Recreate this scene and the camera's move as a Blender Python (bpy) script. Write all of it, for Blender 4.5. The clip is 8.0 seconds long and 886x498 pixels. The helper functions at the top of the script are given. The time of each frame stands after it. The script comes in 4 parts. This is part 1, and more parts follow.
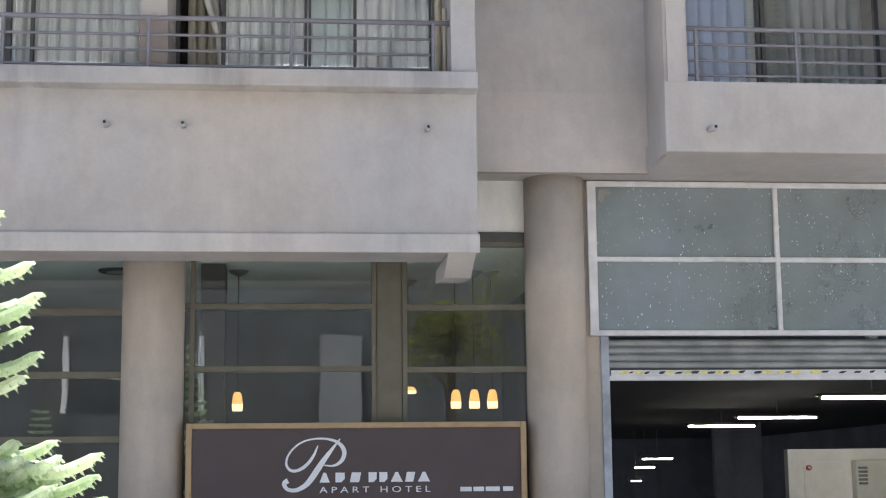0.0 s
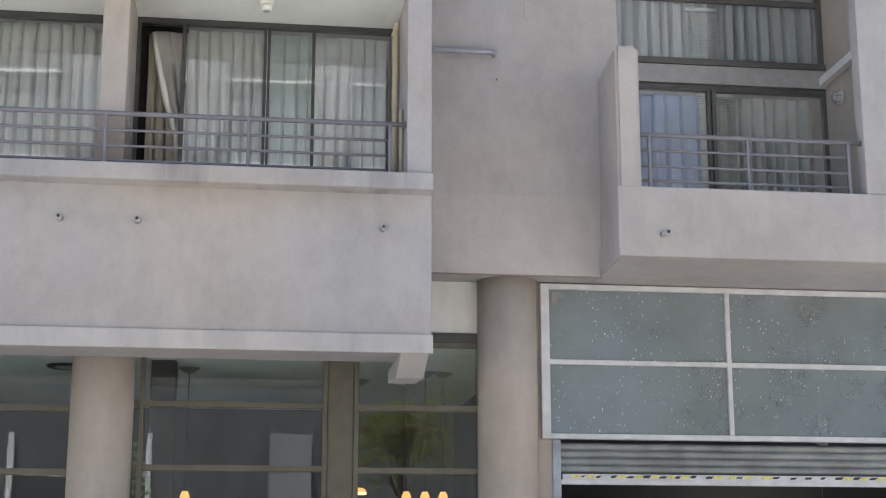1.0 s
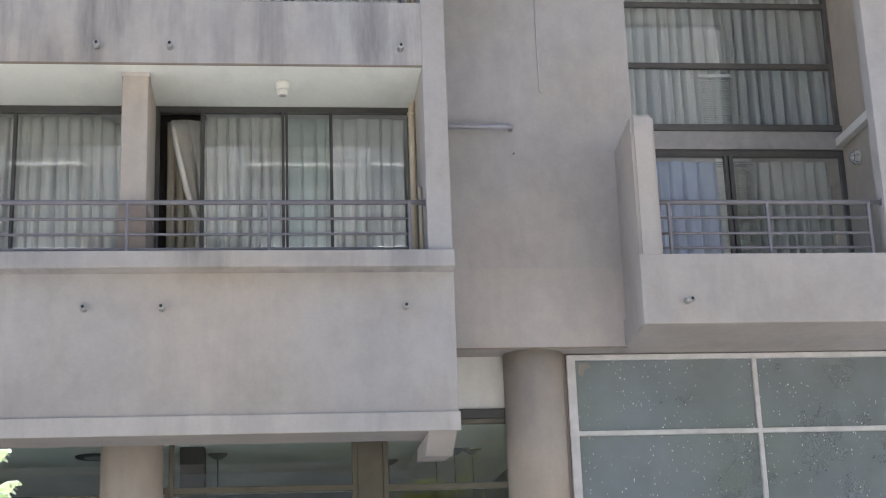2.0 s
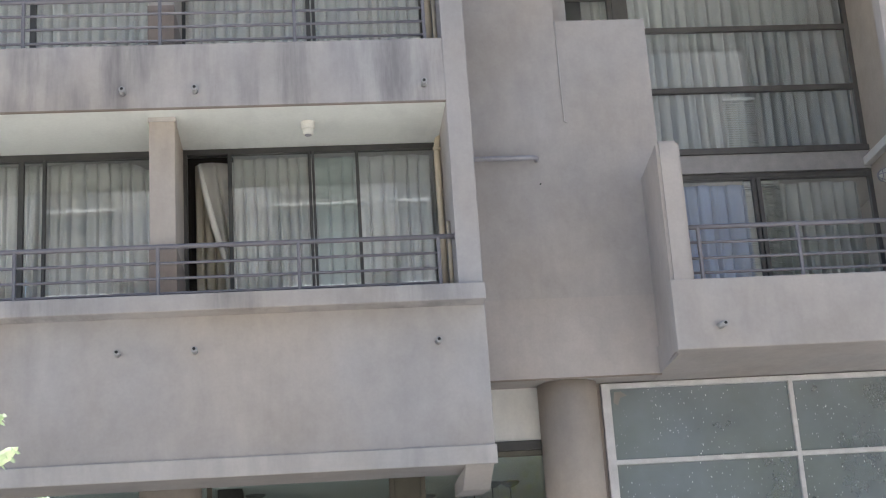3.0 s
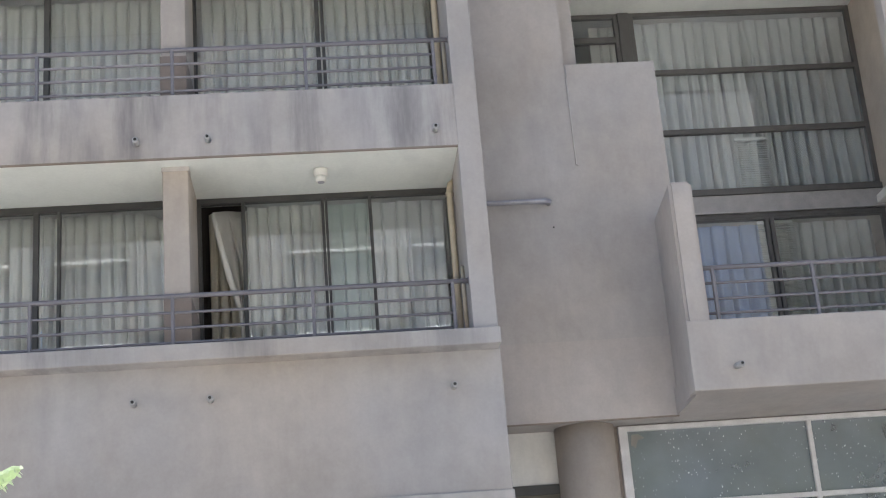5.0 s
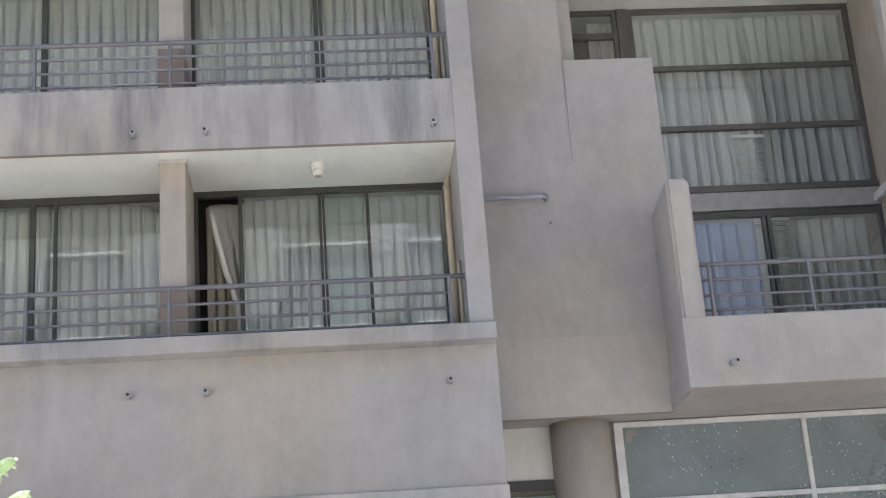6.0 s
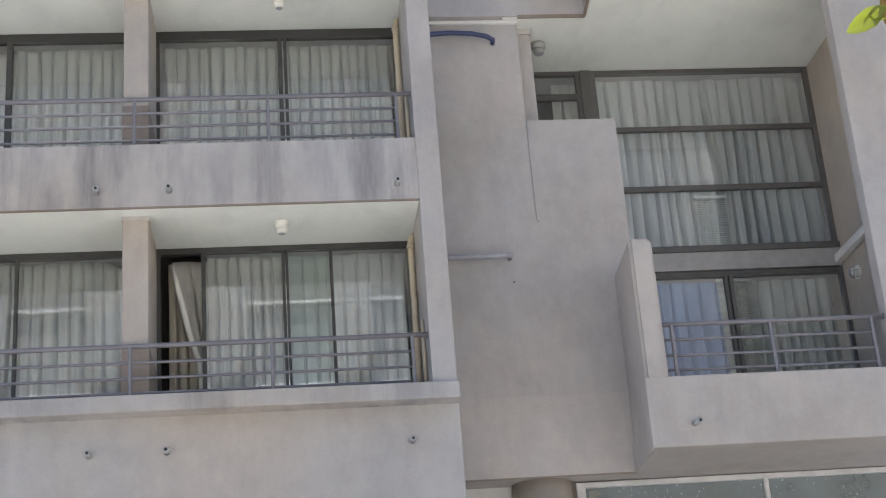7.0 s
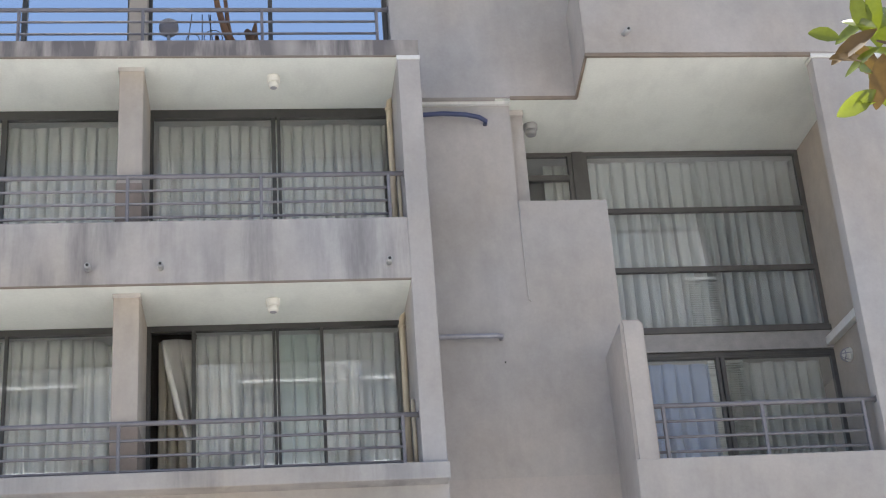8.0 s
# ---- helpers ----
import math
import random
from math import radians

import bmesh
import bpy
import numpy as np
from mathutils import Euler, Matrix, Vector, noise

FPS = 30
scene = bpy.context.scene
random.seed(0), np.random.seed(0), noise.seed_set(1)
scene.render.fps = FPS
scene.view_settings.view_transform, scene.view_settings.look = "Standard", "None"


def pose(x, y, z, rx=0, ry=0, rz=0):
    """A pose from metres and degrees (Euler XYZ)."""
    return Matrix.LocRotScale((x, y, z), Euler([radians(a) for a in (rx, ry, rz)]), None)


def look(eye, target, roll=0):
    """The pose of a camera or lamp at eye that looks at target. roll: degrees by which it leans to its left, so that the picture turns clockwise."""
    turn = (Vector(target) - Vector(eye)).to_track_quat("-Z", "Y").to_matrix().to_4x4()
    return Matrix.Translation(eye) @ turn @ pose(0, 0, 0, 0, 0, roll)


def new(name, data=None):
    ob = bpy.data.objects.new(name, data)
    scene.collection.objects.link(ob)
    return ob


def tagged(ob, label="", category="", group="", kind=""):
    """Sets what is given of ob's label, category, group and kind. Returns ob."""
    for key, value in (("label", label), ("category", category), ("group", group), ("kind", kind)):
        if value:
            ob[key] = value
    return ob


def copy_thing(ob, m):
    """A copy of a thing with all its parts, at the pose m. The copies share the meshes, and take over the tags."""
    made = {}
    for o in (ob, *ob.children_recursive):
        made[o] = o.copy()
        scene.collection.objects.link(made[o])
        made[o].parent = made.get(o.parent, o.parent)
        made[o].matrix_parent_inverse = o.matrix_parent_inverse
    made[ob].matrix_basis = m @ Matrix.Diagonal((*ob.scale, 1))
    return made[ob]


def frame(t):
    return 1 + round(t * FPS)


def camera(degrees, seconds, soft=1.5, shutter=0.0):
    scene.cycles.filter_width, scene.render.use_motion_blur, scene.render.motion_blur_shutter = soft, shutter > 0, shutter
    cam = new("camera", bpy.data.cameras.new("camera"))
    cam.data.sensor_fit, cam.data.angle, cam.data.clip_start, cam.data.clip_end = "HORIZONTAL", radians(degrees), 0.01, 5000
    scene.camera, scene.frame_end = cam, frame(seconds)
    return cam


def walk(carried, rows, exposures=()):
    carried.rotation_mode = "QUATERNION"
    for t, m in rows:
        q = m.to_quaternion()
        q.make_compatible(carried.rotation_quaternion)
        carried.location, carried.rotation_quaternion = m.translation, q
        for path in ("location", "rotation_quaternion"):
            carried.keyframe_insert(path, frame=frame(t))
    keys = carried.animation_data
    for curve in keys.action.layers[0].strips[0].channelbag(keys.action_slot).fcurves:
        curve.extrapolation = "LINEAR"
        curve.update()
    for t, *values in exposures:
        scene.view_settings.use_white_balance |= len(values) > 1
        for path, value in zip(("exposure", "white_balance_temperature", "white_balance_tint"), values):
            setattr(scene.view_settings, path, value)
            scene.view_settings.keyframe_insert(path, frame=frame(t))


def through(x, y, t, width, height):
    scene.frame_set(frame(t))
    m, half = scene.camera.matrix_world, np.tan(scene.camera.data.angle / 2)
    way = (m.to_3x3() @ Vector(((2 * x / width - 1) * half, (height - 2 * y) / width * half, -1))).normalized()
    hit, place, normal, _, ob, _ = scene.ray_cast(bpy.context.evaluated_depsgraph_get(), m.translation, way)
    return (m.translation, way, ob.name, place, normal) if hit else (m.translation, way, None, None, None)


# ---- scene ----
cam = camera(33.41, 8.0, soft=1.15)
EYE = Vector((0.0, 0.0, 1.6))
# seconds, degrees to the left, up, and lean: the camera stands on the far pavement and tilts upwards
TURNS = [
    (0, -5.740, 8.942, -0.617),
    (0.5, -7.045, 10.158, -1.107),
    (1, -7.586, 12.824, -0.008),
    (1.5, -6.436, 14.485, -0.619),
    (2, -6.740, 15.788, -2.097),
    (2.2, -6.116, 16.774, -2.559),
    (3.3, -5.328, 17.489, -4.325),
    (3.5, -4.750, 18.369, -4.324),
    (4, -5.458, 18.923, -4.457),
    (4.5, -5.419, 18.859, -4.775),
    (5.8, -4.771, 19.056, -4.269),
    (6, -5.295, 18.711, -4.228),
    (6.5, -5.814, 19.264, -4.442),
    (7, -6.969, 20.877, -4.473),
    (7.5, -7.508, 22.405, -4.425),
    (8, -7.572, 23.928, -4.267),
]


def aim(left, up, lean):
    l, u = radians(left), radians(up)
    return look(EYE, EYE + Vector((-math.sin(l) * math.cos(u), math.cos(l) * math.cos(u), math.sin(u))), lean)


walk(cam, [(t, aim(a, b, c)) for t, a, b, c in TURNS], exposures=[(t, e, 6330, 10) for t, e in ((0.0, 1.30), (0.5, 1.22), (1.0, 1.28), (2.0, 1.17), (4.0, 1.13), (7.0, 1.14), (8.0, 1.19))])

# ---- light ----
SUN_UP, SUN_SIDE = 77.0, -30.0    # degrees above the horizon; degrees to the right (below zero: left) of straight behind the house
world = bpy.data.worlds.new("sky")
scene.world = world
world.use_nodes = True
sky = world.node_tree.nodes.new("ShaderNodeTexSky")
sky.sky_type, sky.sun_disc = "NISHITA", False
sky.sun_elevation, sky.sun_rotation = radians(SUN_UP), radians(SUN_SIDE)
sky.air_density, sky.dust_density = 1.0, 1.6
world.node_tree.links.new(sky.outputs[0], world.node_tree.nodes["Background"].inputs[0])
world.node_tree.nodes["Background"].inputs[1].default_value = 0.095
sun = new("sun", bpy.data.lights.new("sun", "SUN"))
sun.data.energy, sun.data.angle, sun.data.color = 5.0, radians(0.6), (1.0, 0.965, 0.91)
su, ss = radians(SUN_UP), radians(SUN_SIDE)
sun.matrix_world = look((0, 0, 40), Vector((0, 0, 40)) - Vector((math.sin(ss) * math.cos(su), math.cos(ss) * math.cos(su), math.sin(su))))

# added area lamp behind the glazing: brightens the lobby ceiling in place of sky light
day = new("lobby_sky_fill", bpy.data.lights.new("lobby_sky_fill", "AREA"))
day.data.shape, day.data.size, day.data.size_y = "RECTANGLE", 6.6, 0.9
day.data.energy, day.data.color = 6.0, (0.90, 1.0, 0.97)
day.matrix_world = look((-1.2, 14.98, 2.6), (-1.2, 17.2, 4.0))


# ---- materials ----
def node_mat(name):
    m = bpy.data.materials.new(name)
    m.use_nodes = True
    nt = m.node_tree
    return m, nt, nt.nodes["Principled BSDF"]


def put(nt, kind, **values):
    n = nt.nodes.new(kind)
    for k, v in values.items():
        n.inputs[k].default_value = v
    return n


def ramp(nt, fac, stops):
    r = nt.nodes.new("ShaderNodeValToRGB")
    while len(r.color_ramp.elements) < len(stops):
        r.color_ramp.elements.new(0.5)
    for e, (at, c) in zip(r.color_ramp.elements, stops):
        e.position, e.color = at, (*c, 1) if len(c) == 3 else c
    nt.links.new(fac, r.inputs[0])
    return r.outputs[0]


def mix(nt, a, b, fac, how="MIX"):
    m = nt.nodes.new("ShaderNodeMix")
    m.data_type, m.blend_type = "RGBA", how
    for sock, v in ((m.inputs[0], fac), (m.inputs[6], a), (m.inputs[7], b)):
        if isinstance(v, (float, int)):
            sock.default_value = v
        elif isinstance(v, tuple):
            sock.default_value = (*v, 1)
        else:
            nt.links.new(v, sock)
    return m.outputs[2]


def world_noise(nt, scale, detail=4.0, stretch=(1, 1, 1), rough=0.55):
    g = nt.nodes.new("ShaderNodeNewGeometry")
    mp = nt.nodes.new("ShaderNodeMapping")
    mp.inputs["Scale"].default_value = stretch
    n = put(nt, "ShaderNodeTexNoise", Scale=scale, Detail=detail, Roughness=rough)
    nt.links.new(g.outputs["Position"], mp.inputs["Vector"])
    nt.links.new(mp.outputs[0], n.inputs["Vector"])
    return n.outputs[0]


def bump(nt, bsdf, height, strength, distance):
    b = put(nt, "ShaderNodeBump", Strength=strength, Distance=distance)
    nt.links.new(height, b.inputs["Height"])
    nt.links.new(b.outputs[0], bsdf.inputs["Normal"])


def plaster(name, colour, streaks=0.0, rough=0.85, patch=0.15, cover=0.0, cloud=1.0):
    m, nt, bs = node_mat(name)
    big = ramp(nt, world_noise(nt, 0.9, 5), [(0.3, tuple(c * (1 - patch) for c in colour)), (0.7, tuple(min(1, c * (1 + patch * 0.6)) for c in colour))])
    fine = ramp(nt, world_noise(nt, 34, 4), [(0.3, (0.965, 0.965, 0.965)), (0.7, (1.02, 1.02, 1.02))])
    col = mix(nt, big, fine, 1.0, "MULTIPLY")
    col = mix(nt, col, ramp(nt, world_noise(nt, 0.55, 4, (1, 1, 0.8)), [(0.34, tuple(1 + cloud * c for c in (-0.04, -0.015, 0.03))), (0.66, tuple(1 + cloud * c for c in (0.04, -0.002, -0.048)))]), 1.0, "MULTIPLY")
    col = mix(nt, col, ramp(nt, world_noise(nt, 6.5, 5, (1, 1, 0.7), 0.62), [(0.3, (1 - 0.065 * cloud,) * 3), (0.7, (1 + 0.035 * cloud,) * 3)]), 1.0, "MULTIPLY")
    # faint water marks on every wall, strong ones where asked
    run = ramp(nt, world_noise(nt, 1.0, 5, (3.6, 1.5, 0.5), 0.6), [(0.43 - cover, (0, 0, 0)), (0.62 - cover, (1, 1, 1))])
    blot = ramp(nt, world_noise(nt, 1.3, 3, (1.0, 1.0, 0.4)), [(0.38 - cover, (0, 0, 0)), (0.56 - cover, (1, 1, 1))])
    where = mix(nt, run, blot, 1.0, "MULTIPLY")
    amount = nt.nodes.new("ShaderNodeMath")
    amount.operation = "MULTIPLY"
    amount.inputs[1].default_value = 0.12 + streaks
    nt.links.new(where, amount.inputs[0])
    col = mix(nt, col, tuple(c * 0.34 for c in colour[:2]) + (colour[2] * 0.38,), amount.outputs[0])
    nt.links.new(col, bs.inputs["Base Color"])
    bs.inputs["Roughness"].default_value = rough
    relief = mix(nt, world_noise(nt, 55, 6), world_noise(nt, 4.5, 3), 0.55)
    bump(nt, bs, relief, 0.05 + 0.15 * cloud, 0.012)
    return m


def paint(name, colour, rough=0.5, metal=0.0, worn=0.12, scale=9.0, relief=0.05):
    m, nt, bs = node_mat(name)
    a = ramp(nt, world_noise(nt, scale, 5), [(0.3, tuple(c * (1 - worn) for c in colour)), (0.72, tuple(min(1, c * (1 + worn)) for c in colour))])
    b = ramp(nt, world_noise(nt, scale * 11, 3), [(0.3, (0.92, 0.92, 0.92)), (0.7, (1.04, 1.04, 1.04))])
    nt.links.new(mix(nt, a, b, 1.0, "MULTIPLY"), bs.inputs["Base Color"])
    nt.links.new(ramp(nt, world_noise(nt, scale * 2, 4), [(0.3, (rough * 0.8,) * 3), (0.7, (min(1, rough * 1.2),) * 3)]), bs.inputs["Roughness"])
    bs.inputs["Metallic"].default_value = metal
    if relief:
        bump(nt, bs, world_noise(nt, scale * 7, 4), relief, 0.004)
    return m


def glass(name, tint=(0.93, 0.97, 0.95), ior=1.5, film=0.0, dirt=0.0, wave=0.02, rough=0.0):
    """A clear pane: see-through, with mirror gloss by Fresnel (and a reflecting film), and a veil of dust where asked."""
    m, nt, bs = node_mat(name)
    out = nt.nodes["Material Output"]
    nt.nodes.remove(bs)
    clear = put(nt, "ShaderNodeBsdfTransparent", Color=(*tint, 1))
    gloss = put(nt, "ShaderNodeBsdfGlossy", Color=(0.95, 0.97, 1.0, 1), Roughness=rough)
    fres = put(nt, "ShaderNodeFresnel", IOR=ior)
    b = put(nt, "ShaderNodeBump", Strength=wave, Distance=0.02)
    nt.links.new(world_noise(nt, 1.6, 2), b.inputs["Height"])
    nt.links.new(b.outputs[0], gloss.inputs["Normal"])
    add = nt.nodes.new("ShaderNodeMath")
    add.operation, add.inputs[1].default_value = "ADD", film
    nt.links.new(fres.outputs[0], add.inputs[0])
    sh = nt.nodes.new("ShaderNodeMixShader")
    nt.links.new(add.outputs[0], sh.inputs[0])
    nt.links.new(clear.outputs[0], sh.inputs[1])
    nt.links.new(gloss.outputs[0], sh.inputs[2])
    last = sh.outputs[0]
    if dirt:
        # dust in two mottled tones; pale flecks in loose clusters paint in leaf glints
        patch = ramp(nt, world_noise(nt, 0.9, 4), [(0.30, (0, 0, 0)), (0.66, (1, 1, 1))])
        geo = nt.nodes.new("ShaderNodeNewGeometry")
        cells = put(nt, "ShaderNodeTexVoronoi", Scale=24.0, Randomness=1.0)
        squash = nt.nodes.new("ShaderNodeMapping")
        squash.inputs["Scale"].default_value = (1.7, 0.0, 0.7)
        squash.inputs["Rotation"].default_value = (0.0, 0.5, 0.0)
        nt.links.new(geo.outputs["Position"], squash.inputs["Vector"])
        nt.links.new(squash.outputs[0], cells.inputs["Vector"])
        glint = ramp(nt, cells.outputs["Distance"], [(0.10, (1, 1, 1)), (0.19, (0, 0, 0))])
        some = ramp(nt, world_noise(nt, 11.0, 2), [(0.47, (0, 0, 0)), (0.53, (1, 1, 1))])
        where = ramp(nt, world_noise(nt, 1.15, 2), [(0.42, (0, 0, 0)), (0.55, (1, 1, 1))])
        glint = mix(nt, mix(nt, glint, where, 1.0, "MULTIPLY"), some, 1.0, "MULTIPLY")
        tone = mix(nt, (0.40, 0.45, 0.49), (0.31, 0.345, 0.34), patch)
        dust = nt.nodes.new("ShaderNodeBsdfDiffuse")
        nt.links.new(mix(nt, tone, (0.85, 0.88, 0.86), glint), dust.inputs[0])
        veil = nt.nodes.new("ShaderNodeMixShader")
        nt.links.new(mix(nt, ramp(nt, world_noise(nt, 2.2, 6), [(0.25, (dirt * 0.85,) * 3), (0.75, (min(1, dirt * 1.15),) * 3)]), (0.9, 0.9, 0.9), glint), veil.inputs[0])
        nt.links.new(last, veil.inputs[1])
        nt.links.new(dust.outputs[0], veil.inputs[2])
        last = veil.outputs[0]
    nt.links.new(last, out.inputs[0])
    return m


def cloth(name, colour, through=0.2):
    m, nt, bs = node_mat(name)
    out = nt.nodes["Material Output"]
    col = mix(nt, ramp(nt, world_noise(nt, 3, 4, (3, 3, 0.5)), [(0.3, tuple(c * 0.86 for c in colour)), (0.7, colour)]),
              ramp(nt, world_noise(nt, 120, 3, (1, 1, 2.5)), [(0.3, (0.92,) * 3), (0.7, (1.02,) * 3)]), 1.0, "MULTIPLY")
    nt.links.new(col, bs.inputs["Base Color"])
    bs.inputs["Roughness"].default_value = 0.9
    tr = nt.nodes.new("ShaderNodeBsdfTranslucent")
    nt.links.new(col, tr.inputs[0])
    sh = put(nt, "ShaderNodeMixShader", Fac=through)
    nt.links.new(bs.outputs[0], sh.inputs[1])
    nt.links.new(tr.outputs[0], sh.inputs[2])
    nt.links.new(sh.outputs[0], out.inputs[0])
    return m


def foliage(name, dark, light, through, gloss=0.35, shine=(1.35, 1.3, 0.45)):
    m, nt, bs = node_mat(name)
    out = nt.nodes["Material Output"]
    g = nt.nodes.new("ShaderNodeNewGeometry")
    col = ramp(nt, g.outputs["Random Per Island"], [(0.0, dark), (1.0, light)])
    col = mix(nt, col, ramp(nt, world_noise(nt, 40, 3), [(0.3, (0.85,) * 3), (0.7, (1.08,) * 3)]), 1.0, "MULTIPLY")
    nt.links.new(col, bs.inputs["Base Color"])
    bs.inputs["Roughness"].default_value = gloss
    tr = nt.nodes.new("ShaderNodeBsdfTranslucent")
    nt.links.new(mix(nt, col, shine, 1.0, "MULTIPLY"), tr.inputs[0])
    sh = put(nt, "ShaderNodeMixShader", Fac=through)
    nt.links.new(bs.outputs[0], sh.inputs[1])
    nt.links.new(tr.outputs[0], sh.inputs[2])
    nt.links.new(sh.outputs[0], out.inputs[0])
    return m


def glow(name, colour, strength):
    m, nt, bs = node_mat(name)
    bs.inputs["Base Color"].default_value = (*colour, 1)
    bs.inputs["Emission Color"].default_value = (*colour, 1)
    bs.inputs["Emission Strength"].default_value = strength
    return m


WALL = (0.415, 0.393, 0.377)
M_WALL = plaster("beige_render", WALL, 0.0)
M_STAINED = plaster("beige_render_stained", WALL, 0.54)
M_STAINED2 = plaster("beige_render_weathered", (0.42, 0.385, 0.355), 0.9, patch=0.3, cover=0.085)
M_SLAB = plaster("beige_render_slab", WALL, 0.4, patch=0.18)
M_BAND = plaster("pale_render", (0.49, 0.47, 0.452), 0.12)
M_COLUMN = plaster("column_render", (0.435, 0.388, 0.338), 0.05)
M_CEIL = plaster("white_ceiling", (0.76, 0.785, 0.75), 0.0, patch=0.04, cloud=0.15)
M_TRIM = plaster("brown_drip_edge", (0.24, 0.20, 0.165), 0.1)
M_WHITE = plaster("white_render", (0.72, 0.72, 0.70), 0.1, patch=0.06)
M_FRAME = paint("dark_bronze_aluminium", (0.07, 0.069, 0.066), 0.4, 0.3)
M_FRAME_BAY = paint("bronze_grey_aluminium", (0.135, 0.13, 0.125), 0.42, 0.3)
M_FRAME_OLIVE = paint("olive_brown_aluminium", (0.125, 0.115, 0.088), 0.45, 0.3)
M_RAIL = paint("mauve_grey_rail_paint", (0.178, 0.171, 0.19), 0.42, 0.1, 0.1, 6)
M_STEEL = paint("pale_grey_steel_paint", (0.60, 0.59, 0.59), 0.45, 0.1, 0.14, 7)
M_SHUT = paint("grey_shutter_steel", (0.25, 0.26, 0.255), 0.55, 0.3, 0.28, 4)
M_JAMB = paint("worn_blue_grey_steel", (0.34, 0.37, 0.41), 0.5, 0.2, 0.3, 5)
M_PVC = paint("white_plastic", (0.72, 0.71, 0.66), 0.4, 0.0, 0.05)
M_SPOUT = paint("pale_grey_plastic", (0.36, 0.36, 0.36), 0.4, 0.0, 0.1)
M_PIPE = paint("cream_pipe_paint", (0.50, 0.43, 0.32), 0.45, 0.0, 0.1)
M_GREYPIPE = paint("grey_pipe", (0.34, 0.34, 0.38), 0.4, 0.2, 0.15)
M_DARK = paint("dark_hollow", (0.03, 0.03, 0.03), 0.8, 0, 0.1)
M_HOSE = paint("navy_hose", (0.04, 0.055, 0.13), 0.4, 0, 0.1)
M_ROOM = plaster("room_wall", (0.62, 0.60, 0.57), 0.0)
M_DARK_FILL = plaster("dark_brown_fill", (0.05, 0.042, 0.036), 0.0)
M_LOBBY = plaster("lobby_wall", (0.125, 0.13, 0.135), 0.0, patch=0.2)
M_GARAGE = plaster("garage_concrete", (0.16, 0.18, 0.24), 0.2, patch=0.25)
M_GLASS = glass("window_glass", (0.965, 0.98, 0.975), 1.52, 0.024)
M_GLASS_LOW = glass("shopfront_glass", (0.93, 0.96, 0.955), 1.52, 0.05)
M_GLASS_SKY = glass("coated_glass", (0.45, 0.52, 0.6), 1.6, 0.90)
M_GLASS_DUST = glass("dusty_glass", (0.75, 0.82, 0.82), 1.52, 0.09, 0.45, 0.004, 0.1)
M_CURTAIN = cloth("cream_curtain", (0.90, 0.885, 0.83), 0.04)
M_CURTAIN_P = cloth("pale_curtain", (0.95, 0.948, 0.935), 0.03)
M_CURTAIN_W = cloth("white_net_curtain", (0.76, 0.84, 0.79), 0.08)
# the blue of the sky's light is put into this curtain's colour
M_CURTAIN_SKY = cloth("sky_tinted_curtain", (0.56, 0.66, 0.88), 0.08)
M_CURTAIN_Y = cloth("yellowish_curtain", (0.82, 0.76, 0.62), 0.06)
M_BLIND = paint("white_blind_slat", (0.86, 0.87, 0.86), 0.5, 0, 0.05)
M_SIGN = paint("aubergine_sign_face", (0.058, 0.042, 0.046), 0.45, 0, 0.1, 4)
M_SIGN_EDGE = paint("tan_sign_frame", (0.36, 0.25, 0.135), 0.5, 0, 0.12)
M_LETTER = paint("silver_letter", (0.70, 0.73, 0.78), 0.35, 0.2, 0.06)
M_YELLOW = paint("hazard_yellow", (0.70, 0.62, 0.20), 0.5, 0, 0.3, 30)
M_BLACK = paint("hazard_black", (0.03, 0.03, 0.035), 0.5, 0, 0.2, 30)
M_RED = paint("red_plastic", (0.35, 0.035, 0.03), 0.4, 0, 0.1)
M_TUBE = glow("lit_tube", (1.0, 0.92, 0.76), 60.0)
M_AMBER = glow("lit_amber_shade", (0.95, 0.46, 0.13), 0.62)
M_AMBER_LIT = glow("lit_pale_glass", (1.0, 0.68, 0.32), 1.0)
M_ASPHALT = plaster("pale_bounce_road", (0.35, 0.335, 0.31), 0.0, 0.9, 0.25)
M_PAVE = plaster("pavement_concrete", (0.515, 0.487, 0.445), 0.1, 0.9, 0.12)
M_KERB = plaster("kerb_stone", (0.38, 0.37, 0.35), 0.1)
M_BARK = plaster("bark", (0.12, 0.085, 0.06), 0.3, 0.95, 0.3)
M_NEEDLE = foliage("conifer_needles", (0.52, 0.62, 0.44), (0.82, 0.86, 0.74), 0.5, 0.45, (1.0, 1.05, 0.85))
M_LEAF = foliage("magnolia_leaf", (0.10, 0.135, 0.03), (0.24, 0.27, 0.06), 0.5, 0.15)
M_BROWNLEAF = foliage("magnolia_leaf_felt", (0.12, 0.075, 0.035), (0.17, 0.11, 0.05), 0.3, 0.7)
M_WOOD = plaster("driftwood", (0.15, 0.085, 0.05), 0.3, 0.85, 0.3)
M_WIRE = paint("wire_black", (0.06, 0.06, 0.065), 0.5, 0.4)
M_OPP = plaster("opposite_render", (0.44, 0.43, 0.41), 0.1)
M_OPP_WHITE = plaster("opposite_white_ledge", (0.88, 0.87, 0.85), 0.05)
M_OPP_GLASS = paint("opposite_window_glass", (0.36, 0.36, 0.36), 0.25, 0.0, 0.1)


# ---- building helpers ----
BASE = {}


def shape():
    return bmesh.new()


